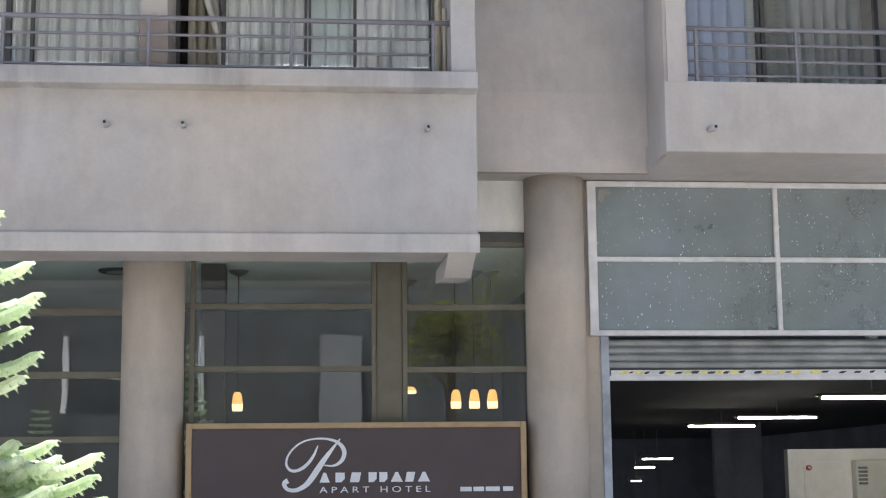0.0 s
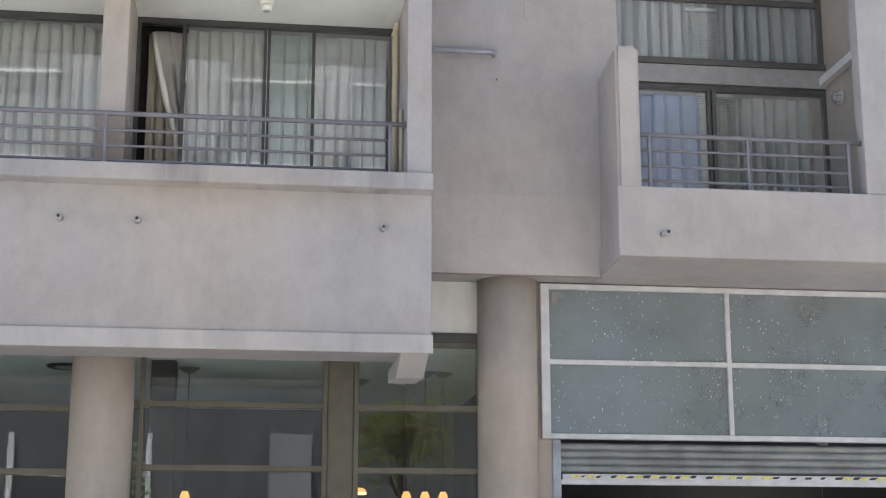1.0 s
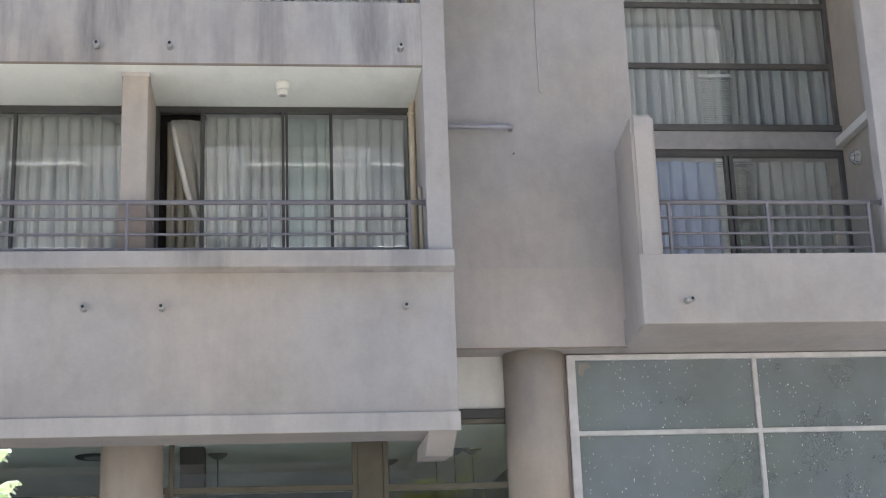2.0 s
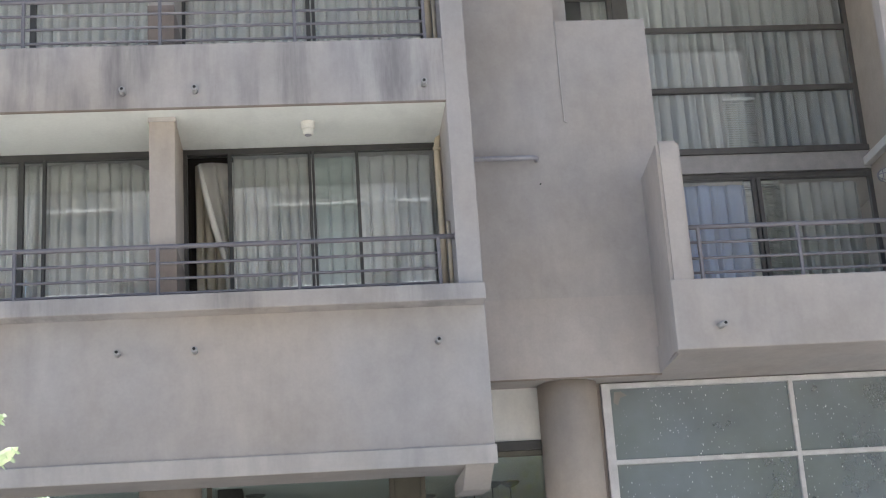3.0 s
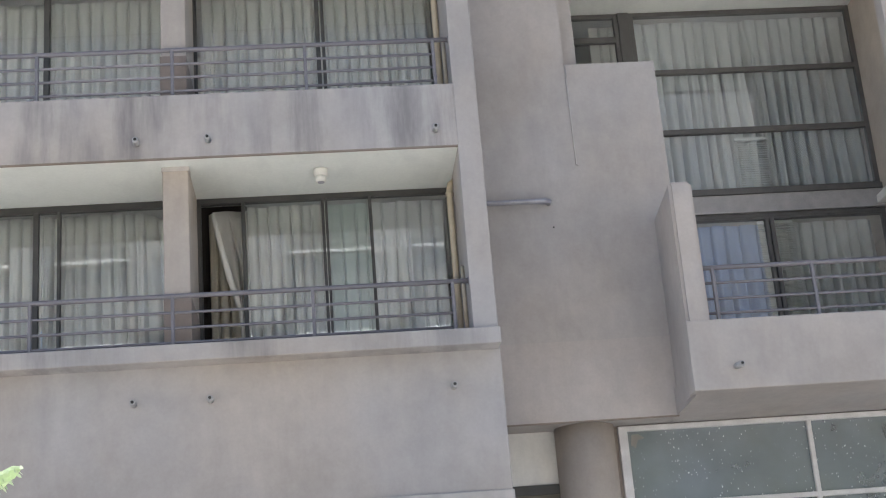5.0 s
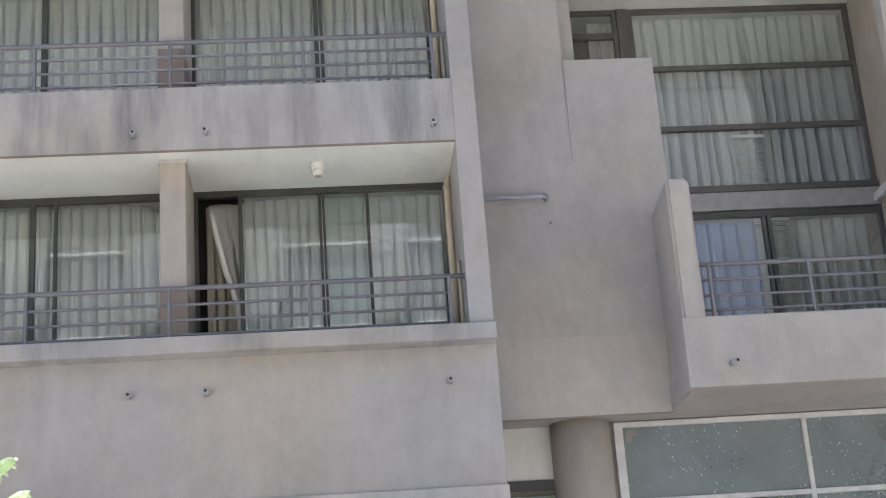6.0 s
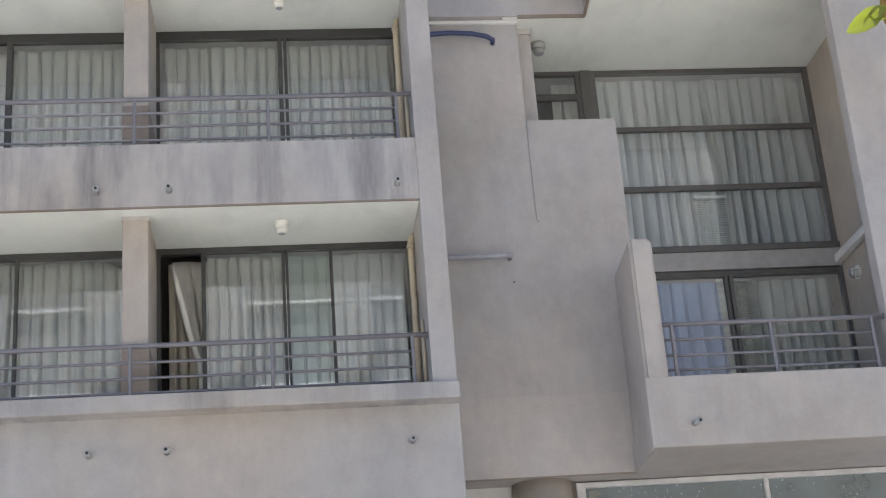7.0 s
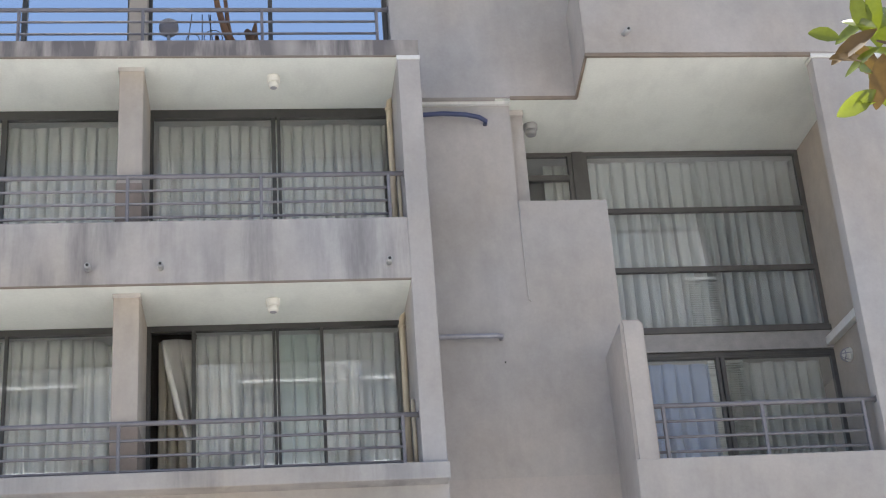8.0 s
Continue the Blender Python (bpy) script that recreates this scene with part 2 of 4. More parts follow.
def box(bm, x0, x1, y0, y1, z0, z1):
    v = [bm.verts.new((x, y, z)) for z in (z0, z1) for y in (y0, y1) for x in (x0, x1)]
    for f in ((0, 2, 3, 1), (4, 5, 7, 6), (0, 1, 5, 4), (2, 6, 7, 3), (0, 4, 6, 2), (1, 3, 7, 5)):
        bm.faces.new([v[i] for i in f])
    return bm


def soft_box(x0, x1, y0, y1, z0, z1, r=0.008, segments=2):
    bm = box(shape(), x0, x1, y0, y1, z0, z1)
    bmesh.ops.bevel(bm, geom=bm.edges[:], offset=r, segments=segments, affect="EDGES", profile=0.5)
    return bm


def tube(bm, points, radii, sides=12, caps=True):
    """A round tube along points; radii is one number or one for each point."""
    pts = [Vector(p) for p in points]
    rr = [radii] * len(pts) if isinstance(radii, (int, float)) else radii
    rings, side = [], None
    for i, p in enumerate(pts):
        d = (pts[min(i + 1, len(pts) - 1)] - pts[max(i - 1, 0)]).normalized()
        if side is None:
            side = d.orthogonal().normalized()
        side = (side - d * side.dot(d)).normalized()
        up = d.cross(side)
        rings.append([bm.verts.new(p + (side * math.cos(a) + up * math.sin(a)) * rr[i]) for a in (2 * math.pi * k / sides for k in range(sides))])
    for a, b in zip(rings, rings[1:]):
        for k in range(sides):
            bm.faces.new((a[k], a[(k + 1) % sides], b[(k + 1) % sides], b[k])).smooth = True
    if caps:
        bm.faces.new(rings[0][::-1])
        bm.faces.new(rings[-1])
    return bm


def prism(bm, outline, y0, y1):
    """An outline of (x, z) pushed from y0 to y1."""
    a = [bm.verts.new((x, y0, z)) for x, z in outline]
    b = [bm.verts.new((x, y1, z)) for x, z in outline]
    n = len(outline)
    bm.faces.new(a)
    bm.faces.new(b[::-1])
    for k in range(n):
        bm.faces.new((a[k], b[k], b[(k + 1) % n], a[(k + 1) % n]))
    return bm


def slab_of(bm, plan, z0, z1):
    """A plan of (x, y) raised from z0 to z1."""
    a = [bm.verts.new((x, y, z0)) for x, y in plan]
    b = [bm.verts.new((x, y, z1)) for x, y in plan]
    n = len(plan)
    bm.faces.new(a[::-1])
    bm.faces.new(b)
    for k in range(n):
        bm.faces.new((a[k], a[(k + 1) % n], b[(k + 1) % n], b[k]))
    return bm


def mesh_of(name, bm, material):
    bmesh.ops.recalc_face_normals(bm, faces=bm.faces[:])
    me = bpy.data.meshes.new(name)
    bm.to_mesh(me)
    bm.free()
    for m in material if isinstance(material, (list, tuple)) else (material,):
        me.materials.append(m)
    return me


def solid(name, bm, material, label, category, kind="", group=""):
    """A thing or piece of the setting of one mesh."""
    ob = new(name, mesh_of(name, bm, material))
    BASE[ob] = Vector()
    return tagged(ob, label, category, group, kind)


def thing(name, base, label, category, group="", kind=""):
    ob = new(name)
    ob.location, ob.empty_display_size = base, 0.1
    BASE[ob] = Vector(base)
    return tagged(ob, label, category, group, kind)


def part(name, bm, material, parent, label=""):
    bmesh.ops.translate(bm, verts=bm.verts[:], vec=-BASE[parent])
    ob = new(name, mesh_of(name, bm, material))
    ob.parent = parent
    BASE[ob] = BASE[parent]
    return tagged(ob, label)


def H(z):
    """A height given over the eye line, as metres over the pavement."""
    return z + EYE.z


# ---- ground, street ----
# ground out of view; its pale colours are chosen to bounce sunlight up
solid("ground", box(shape(), -600, 600, -600, 600, -0.6, -0.15), M_ASPHALT, "unseen carriageway, made pale to bounce light onto the house", "ground", "structure")
for name, y0, y1 in (("pavement_far", 10.6, 15.0), ("pavement_near", -24.0, 6.2)):
    solid(name, box(shape(), -60, 60, y0 + (0.16 if y0 > 5 else 0), y1 - (0 if y0 > 5 else 0.16), -0.15, 0.0), M_PAVE, "grey concrete pavement along the street", "pavement", "structure")
for y0 in (10.6, 6.04):
    solid("kerb", soft_box(-60, 60, y0, y0 + 0.155, -0.15, 0.004, 0.02), M_KERB, "grey stone kerb edge of the pavement", "kerb", "structure")

# ---- the house: left part ----
XL, XR = -4.6, 1.659           # ends of the left part
YF, YW = 13.25, 14.35          # its front, and its window line
YL = 13.40                     # the wall under the slab stands back
solid("wall_first_floor", soft_box(XL, 1.678, YL, 14.05, H(2.091), H(3.61), 0.012), M_WALL, "beige rendered wall under the first balcony", "wall", "structure")
solid("wall_band", soft_box(XL, 1.69, YL - 0.028, YL + 0.004, H(2.081), H(2.257), 0.008), M_BAND, "pale rendered band along the wall's foot", "wall trim", "structure")
solid("balcony_slab_low", soft_box(XL, XR + 0.01, YF - 0.075, YW + 0.2, H(3.59), H(3.752), 0.012), M_SLAB, "pale rendered balcony slab edge", "balcony slab", "structure")
solid("wall_end_pier", soft_box(1.427, XR, YF, 15.2, H(3.752), H(8.16), 0.01), M_WALL, "beige rendered end pier of the balconies", "wall", "structure")
solid("wall_second_fascia", soft_box(XL, 1.43, YF, YF + 0.16, H(5.622), H(6.296), 0.01), M_STAINED, "beige rendered balcony front with dark water streaks", "wall", "structure")
solid("wall_third_fascia", soft_box(XL, XR, YF, YF + 0.16, H(8.165), H(8.365), 0.01), M_STAINED2, "thin weathered slab edge with blotchy water stains", "wall", "structure")
solid("pier_cap", soft_box(1.42, 1.667, YF - 0.012, YF + 0.2, H(8.118), H(8.166), 0.006), M_WHITE, "white painted cap on the pier", "wall trim", "structure")
for nm, z in (("ceiling_low", 5.619), ("ceiling_high", 8.161)):
    solid(nm, box(shape(), XL, 1.44, YF + 0.02, YW + 0.12, H(z), H(z + 0.1)), M_CEIL, "white painted balcony ceiling", "ceiling", "structure")
    solid("ceiling_edge", box(shape(), XL, 1.43, YF - 0.003, YF + 0.02, H(z - 0.004), H(z + 0.012)), M_TRIM, "thin brown drip edge", "wall trim", "structure")
solid("fin_wall_low", soft_box(-1.455, -1.205, 13.456, YW + 0.06, H(3.752), H(5.628), 0.012), M_COLUMN, "beige rendered fin between the balcony doors", "wall", "structure")
solid("fin_wall_high", soft_box(-1.45, -1.20, 13.456, YW + 0.06, H(6.0), H(8.172), 0.012), M_COLUMN, "beige rendered fin between the balcony doors", "wall", "structure")
solid("fin_wall_top", soft_box(-1.44, -1.235, 14.2, YW + 0.06, H(8.36), H(10.9), 0.012), M_COLUMN, "beige rendered fin between the terrace windows", "wall", "structure")
for z in (5.628, 8.172):
    solid("fin_cap", box(shape(), -1.462, -1.195, 13.448, 13.62, H(z - 0.055), H(z - 0.012)), M_BAND, "pale head of the rendered fin", "wall trim", "structure")

for z0, z1 in ((3.754, 4.29), (6.02, 6.82)):
    solid("fin_foot", soft_box(-1.461, -1.199, 13.452, YW + 0.02, H(z0), H(z1), 0.006), plaster("brown_fin_foot", (0.27, 0.225, 0.195), 0.2, patch=0.2), "brown foot of the rendered fin", "wall trim", "structure")

# slabs and rooms behind the windows
for nm, z0, z1 in (("floor_first", 3.25, 3.745), ("floor_second", 5.73, 6.29), ("floor_third", 8.27, 8.36), ("roof_slab", 10.9, 11.1)):
    solid(nm, box(shape(), XL, 6.9, YW + 0.1 if z0 > 10 else 13.41 if z0 > 5 else 14.6, 18.4, H(z0), H(z1)) if z0 in (3.25, 10.9)
          else box(shape(), XL, 1.66, 13.41, 18.4, H(z0), H(z1)), M_ROOM, "concrete floor slab", "floor", "structure")
solid("floor_loft", box(shape(), 2.0, 6.9, 15.56, 18.4, H(5.57), H(5.83)), M_ROOM, "concrete floor slab", "floor", "structure")
solid("ceiling_loft", box(shape(), 1.76, 6.9, 15.52, 18.4, H(8.18), H(8.4)), M_ROOM, "plain room ceiling", "ceiling", "structure")
# unseen rear wall: sills and heads; tall yard-side openings added to light the curtains
for x0, x1, z0, z1 in ((XL, 1.7, 3.25, 4.5), (XL, 1.7, 5.55, 7.0), (XL, 1.7, 8.1, 9.2), (XL, 9.0, 10.7, 11.0), (1.7, 9.0, 3.25, 3.7), (1.7, 9.0, 5.5, 6.1), (1.7, 9.0, 8.1, 9.2)):
    solid("wall_back", box(shape(), x0, x1, 18.4, 18.55, H(z0), H(z1)), M_ROOM, "unseen plain rear wall of the rooms, opened for light", "wall", "structure")
for x in (XL + 0.15, -1.5, 1.7, 4.2, 6.8):
    solid("wall_back_pier", box(shape(), x - 0.15, x + 0.15, 18.42, 18.53, H(3.3), H(10.8)), M_ROOM, "plain rear wall pier", "wall", "structure")
solid("wall_party", box(shape(), 1.665, 1.76, 15.2, 18.4, H(3.75), H(10.9)), M_ROOM, "plain party wall between rooms", "wall", "structure")
solid("wall_left_side", box(shape(), XL - 0.2, XL, YF, 18.55, 0.0, H(11.1)), M_WALL, "beige rendered side wall", "wall", "structure")
solid("wall_right_side", box(shape(), 6.905, 7.1, 13.44, 18.4, H(3.0), H(11.1)), M_WALL, "beige rendered side wall", "wall", "structure")
solid("roof_parapet", soft_box(XL, 6.9, YF, YF + 0.2, H(10.75), H(11.2), 0.01), M_WALL, "beige rendered roof parapet", "wall", "structure")
solid("roof_overhang", box(shape(), XL, 6.9, YF + 0.2, YW + 0.1, H(10.9), H(11.1)), M_CEIL, "white underside of the roof", "ceiling", "structure")

# ---- the house: middle wall and right part ----
YC, YR = 14.28, 15.48
solid("wall_middle", prism(shape(), [(1.6, H(3.038)), (3.745, H(3.038)), (3.745, H(6.947)), (2.76, H(6.947)), (2.76, H(8.165)), (1.6, H(8.165))], YC, YC + 0.17), M_WALL,
      "beige rendered recessed wall with a stepped top", "wall", "structure")
solid("wall_middle_return", soft_box(2.70, 2.935, 14.45, YR + 0.1, H(6.0), H(8.1), 0.01), M_WALL, "beige rendered return beside the stepped wall", "wall", "structure")
solid("return_cap", box(shape(), 2.70, 2.945, 14.44, YR, H(8.1), H(8.17)), M_BAND, "pale head of the rendered return", "wall trim", "structure")
solid("wall_middle_upper", prism(shape(), [(1.47, H(8.178)), (3.56, H(8.178)), (3.56, H(10.9)), (1.47, H(10.9))], 14.16, 14.6), M_WALL, "beige rendered upper wall over the recess", "wall", "structure")
solid("flashing", soft_box(1.66, 2.77, 14.235, 14.3, H(8.135), H(8.174), 0.005), M_WHITE, "white flashing strip under the upper wall", "wall trim", "structure")
solid("wall_middle_soffit", box(shape(), 1.6, 6.9, 14.452, 14.72, H(3.040), H(3.07)), M_WALL, "beige rendered underside behind the wall's foot", "soffit", "structure")
solid("wall_middle_foot", box(shape(), 1.6, 3.52, 14.272, 14.285, H(3.024), H(3.0385)), M_TRIM, "brown drip edge at the wall's foot", "wall trim", "structure")
solid("wall_patch", box(shape(), 1.66, 3.52, 14.2745, 14.281, H(3.039), H(3.86)), plaster("beige_render_repainted", (0.44, 0.408, 0.385), 0.05), "slightly paler repainted strip of wall", "wall", "structure")

solid("wall_right_balcony", soft_box(3.445, 6.9, YF, YF + 0.16, H(3.033), H(3.72), 0.014), M_WALL, "beige rendered balcony front", "wall", "structure")
bm = slab_of(shape(), [(3.455, YF + 0.004), (3.69, YF + 0.004), (3.69, YC + 0.03), (3.53, YC + 0.03)], H(3.037), H(5.14))
bmesh.ops.bevel(bm, geom=bm.edges[:], offset=0.03, segments=4, affect="EDGES")
solid("wall_right_pier", bm, M_WALL, "beige rendered end wall of the balcony", "wall", "structure")
solid("balcony_slab_right", box(shape(), 3.50, 6.9, YF + 0.15, YR + 0.12, H(3.036), H(3.3)), M_WALL, "beige rendered underside of the balcony", "balcony slab", "structure")
solid("wall_far_pier", soft_box(5.94, 6.9, YF, 13.43, H(3.72), H(8.118), 0.012), M_WALL, "beige rendered tall pier", "wall", "structure")
solid("pier_cap", soft_box(5.93, 6.9, YF - 0.01, 13.44, H(8.118), H(8.166), 0.006), M_WHITE, "white painted cap on the pier", "wall trim", "structure")
solid("wall_bay_side", box(shape(), 6.52, 6.72, 13.43, YR + 0.1, H(3.2), H(8.17)), M_COLUMN, "beige rendered side wall of the bay", "wall", "structure")
solid("bay_ledge", soft_box(6.43, 6.52, 13.5, YR - 0.02, H(5.60), H(5.70), 0.008), M_WHITE, "white painted ledge along the side wall", "wall trim", "structure")
solid("ceiling_bay", slab_of(shape(), [(2.6, 14.19), (3.54, 14.19), (3.475, YF + 0.03), (6.9, YF + 0.03), (6.9, YR + 0.1), (2.6, YR + 0.1)], H(8.172), H(8.3)), M_CEIL, "white painted ceiling of the tall bay", "ceiling", "structure")
bm = slab_of(shape(), [(3.445, YF), (6.9, YF), (6.9, 14.6), (3.52, 14.6), (3.51, 14.14)], H(8.178), H(9.25))
bmesh.ops.bevel(bm, geom=bm.edges[:], offset=0.012, segments=2, affect="EDGES")
solid("wall_upper_balcony", bm, M_WALL, "beige rendered front of the upper balcony", "wall", "structure")
for plan in ([(2.76, 14.145), (3.515, 14.145), (3.515, 14.165), (2.76, 14.165)], [(3.438, YF - 0.004), (3.458, YF - 0.004), (3.52, 14.16), (3.50, 14.16)],
             [(3.44, YF - 0.006), (5.93, YF - 0.006), (5.93, YF + 0.03), (3.44, YF + 0.03)]):
    solid("drip_edge", slab_of(shape(), plan, H(8.142), H(8.182)), M_TRIM, "thin brown drip edge", "wall trim", "structure")
solid("wall_upper_back", box(shape(), 1.76, 6.9, 15.5, 15.6, H(8.4), H(10.9)), M_WALL, "beige rendered wall behind the upper balcony", "wall", "structure")
solid("sealant_line", tube(shape(), [(2.765, YC - 0.004, H(6.94)), (2.768, YC - 0.006, H(6.2)), (2.772, YC - 0.006, H(5.78)), (2.80, YC - 0.006, H(5.765))], 0.0075, 6), M_BAND,
      "thin pale cable down the wall", "cable", "structure")

# ---- columns ----
for x, top in ((-1.395, 2.6), (2.61, 3.041)):
    solid("column", tube(shape(), [(x, 14.66, 0.0), (x, 14.66, H(0.4)), (x, 14.66, H(1.6)), (x, 14.66, H(top))], 0.303, 48), M_COLUMN,
          "round beige rendered concrete column", "column", "structure", "street columns")


# ---- windows ----
def window(name, label, y, x0, x1, z0, z1, frame_w, posts, rails, panes, depth=0.07, frame=M_FRAME, pane_mat=M_GLASS, head=0.0):
    """Outer frame, posts (x, width), cross rails (x0, x1, z, height) and panes (x0, x1, z0, z1)."""
    w = thing(name, ((x0 + x1) / 2, y, z0), label, "window", kind="structure")
    part("window_frame", soft_box(x0, x0 + frame_w, y, y + depth, z0, z1, 0.004, 1), frame, w)
    part("window_frame", soft_box(x1 - frame_w, x1, y, y + depth, z0, z1, 0.004, 1), frame, w)
    part("window_head", soft_box(x0 + frame_w, x1 - frame_w, y, y + depth, z1 - frame_w - head, z1, 0.004, 1), frame, w)
    part("window_sill", soft_box(x0 + frame_w, x1 - frame_w, y, y + depth, z0, z0 + frame_w, 0.004, 1), frame, w)
    for x, wd in posts:
        part("mullion", soft_box(x - wd / 2, x + wd / 2, y - 0.006, y + depth - 0.012, z0 + frame_w, z1 - frame_w - head, 0.004, 1), frame, w)
    for a, b, z, ht in rails:
        part("transom", soft_box(a, b, y - 0.003, y + depth - 0.016, z - ht / 2, z + ht / 2, 0.004, 1), frame, w)
    for a, b, c, d in panes:
        p = part("pane", box(shape(), a, b, y + depth * 0.5, y + depth * 0.5 + 0.005, c, d), pane_mat, w)
        p.visible_shadow = False
    return w


BZ0, BZ1 = H(3.752), H(5.624)
window("window_1", "dark bronze sliding balcony doors beside the fin", YW, XL, -1.44, BZ0, BZ1, 0.045, [(-2.83, 0.055), (-2.60, 0.035)], [],
       [(XL, -2.83, BZ0, BZ1), (-2.83, -1.45, BZ0, BZ1)], head=0.03)
window("window_2", "dark bronze sliding balcony doors, one leaf ajar", YW, -1.21, 1.43, BZ0, BZ1, 0.045, [(-0.733, 0.04), (0.085, 0.03), (0.122, 0.026), (0.577, 0.032)], [],
       [(-0.733, 0.1, BZ0, BZ1), (0.1, 0.577, BZ0, BZ1), (0.577, 1.40, BZ0, BZ1)], head=0.02)
CZ0, CZ1 = H(6.1), H(8.17)
window("window_3", "dark bronze sliding balcony doors beside the fin", YW, XL, -1.44, CZ0, CZ1, 0.045, [(-2.745, 0.06)], [], [(XL, -2.74, CZ0, CZ1), (-2.74, -1.45, CZ0, CZ1)], head=0.07)
window("window_4", "dark bronze sliding balcony doors with a thick mullion", YW, -1.21, 1.43, CZ0, CZ1, 0.045, [(0.130, 0.045), (0.188, 0.035)], [],
       [(-1.2, 0.15, CZ0, CZ1), (0.15, 1.42, CZ0, CZ1)], head=0.07)
DZ0, DZ1 = H(8.36), H(10.9)
window("window_5", "terrace windows mirroring the bright sky", YW, XL, -1.42, DZ0, DZ1, 0.05, [(-2.60, 0.06)], [], [(XL, -1.44, DZ0, DZ1)], pane_mat=M_GLASS_SKY)
window("window_6", "terrace windows mirroring the bright sky", YW, -1.25, 1.46, DZ0, DZ1, 0.055, [(0.126, 0.05)], [], [(-1.24, 1.44, DZ0, DZ1)], pane_mat=M_GLASS_SKY)

window("window_7", "small dark opening window beside the tall glazing", YR, 2.93, 3.69, H(6.2), H(8.17), 0.05, [], [(2.98, 3.64, H(7.83), 0.075)],
       [(2.95, 3.67, H(6.2), H(8.16))], pane_mat=M_GLASS, frame=M_FRAME_BAY)
solid("window_post", soft_box(3.69, 3.824, YR - 0.02, YR + 0.1, H(3.3), H(8.17), 0.006), M_FRAME_BAY, "thick dark bronze window post", "window post", "structure")
window("window_8", "tall fixed glazing in three rows over the door", YR, 3.824, 6.52, H(5.83), H(8.17), 0.055, [], [(3.87, 6.47, H(7.38), 0.06), (3.87, 6.47, H(6.608), 0.066)],
       [(3.85, 6.49, H(5.86), H(6.60)), (3.85, 6.49, H(6.61), H(7.37)), (3.85, 6.49, H(7.38), H(8.15))], frame=M_FRAME_BAY)
sp = thing("window_apron", (5.1, YR, H(5.55)), "brown metal panel between the glazing and the door", "panel", kind="structure")
part("panel", soft_box(3.824, 6.52, YR - 0.03, YR + 0.06, H(5.57), H(5.79), 0.006), paint("pale_bronze_panel", (0.43, 0.415, 0.41), 0.42, 0.3), sp)
part("lip", soft_box(3.824, 6.52, YR - 0.05, YR + 0.05, H(5.79), H(5.86), 0.008), M_FRAME_BAY, sp)
window("window_9", "dark bronze sliding doors of the tall bay", YR, 3.824, 6.52, H(3.3), H(5.565), 0.05, [(5.115, 0.04), (5.175, 0.05)], [(3.87, 6.47, H(5.50), 0.025)],
       [(3.85, 5.12, H(3.3), H(5.5)), (5.17, 6.49, H(3.3), H(5.5))], frame=M_FRAME_BAY)


# ---- curtains ----
def curtain(label, x0, x1, y, z0, z1, material, pitch=0.115, amp=0.045, seed=1, lean=0.0, sag=0.0, group="curtains"):
    """Pleated cloth: tight at the heading tape, deep folds further down."""
    rnd = random.Random(seed)
    bm = shape()
    cols = max(8, int((x1 - x0) / 0.0062))
    rows = 16
    phase, ph = [], 0.0
    width = 1.0
    for i in range(cols + 1):
        if i % 12 == 0:
            width = rnd.uniform(0.75, 1.35)
        ph += (x1 - x0) / cols / (pitch * width) * 2 * math.pi
        phase.append(ph)
    grid = []
    for r in range(rows + 1):
        t = r / rows
        z = z1 + (z0 - z1) * t
        grow = 0.12 + 0.88 * min(1.0, max(0.0, t - 0.05) / 0.42) ** 0.8
        line = []
        for i in range(cols + 1):
            u = i / cols
            s = abs(math.sin(0.5 * phase[i] + 0.35 * math.sin(3.1 * t + seed + 5 * u)))
            fold = 4.4 * (1 - s) ** 4.2 - 0.2 + 0.24 * math.sin(1.37 * phase[i] + seed) * (1 - 0.4 * t)
            sway = 0.012 * math.sin(7 * u + 2.2 * t + seed)
            line.append(bm.verts.new((x0 + (x1 - x0) * u + sway * t + lean * min(1.0, 1.5 * t) * (1 - u), y + amp * grow * fold + 0.01 * math.sin(9 * u + 4 * t), z + (0.006 * math.sin(phase[i] * 0.5) if r == 0 else 0) - sag * max(0.0, (u - 0.78) / 0.22) ** 1.5 * (1 - t))))
        grid.append(line)
    for a, b in zip(grid, grid[1:]):
        for i in range(cols):
            bm.faces.new((a[i], a[i + 1], b[i + 1], b[i])).smooth = True
    bmesh.ops.solidify(bm, geom=bm.faces[:], thickness=0.002)
    return solid("curtain", bm, material, label, "curtain", group=group)


YK = YW + 0.17
T2, B2 = H(5.565), H(3.76)
curtain("cream pleated curtain behind the sliding door", XL, -2.785, YK, B2, T2, M_CURTAIN, 0.12, 0.065, 3)
curtain("cream pleated curtain drawn across the door", -2.80, -1.47, YK, B2, T2, M_CURTAIN, 0.125, 0.065, 4, sag=0.17)
curtain("yellowish lining curtain hanging in the open door", -1.10, -0.74, YK + 0.02, B2, T2 - 0.05, M_CURTAIN_Y, 0.085, 0.03, 5)
pulled = curtain("cream curtain gathered and pulled aside", -1.06, -0.70, YK - 0.02, B2, T2 - 0.04, M_CURTAIN, 0.16, 0.02, 6, lean=0.29)
part("rolled_edge", tube(shape(), [(-1.055, YK - 0.02, T2 - 0.06), (-1.0, YK - 0.04, T2 - 0.35), (-0.90, YK - 0.045, T2 - 0.78), (-0.79, YK - 0.04, T2 - 1.15), (-0.75, YK - 0.03, B2)],
                         [0.02, 0.03, 0.034, 0.028, 0.022], 12), M_CURTAIN, pulled)
curtain("cream pleated curtain behind the sliding door", -0.70, 0.135, YK, B2, T2, M_CURTAIN, 0.12, 0.065, 7)
curtain("white net curtain behind the sliding door", 0.12, 0.60, YK + 0.08, B2, T2 + 0.02, M_CURTAIN_W, 0.15, 0.03, 8)
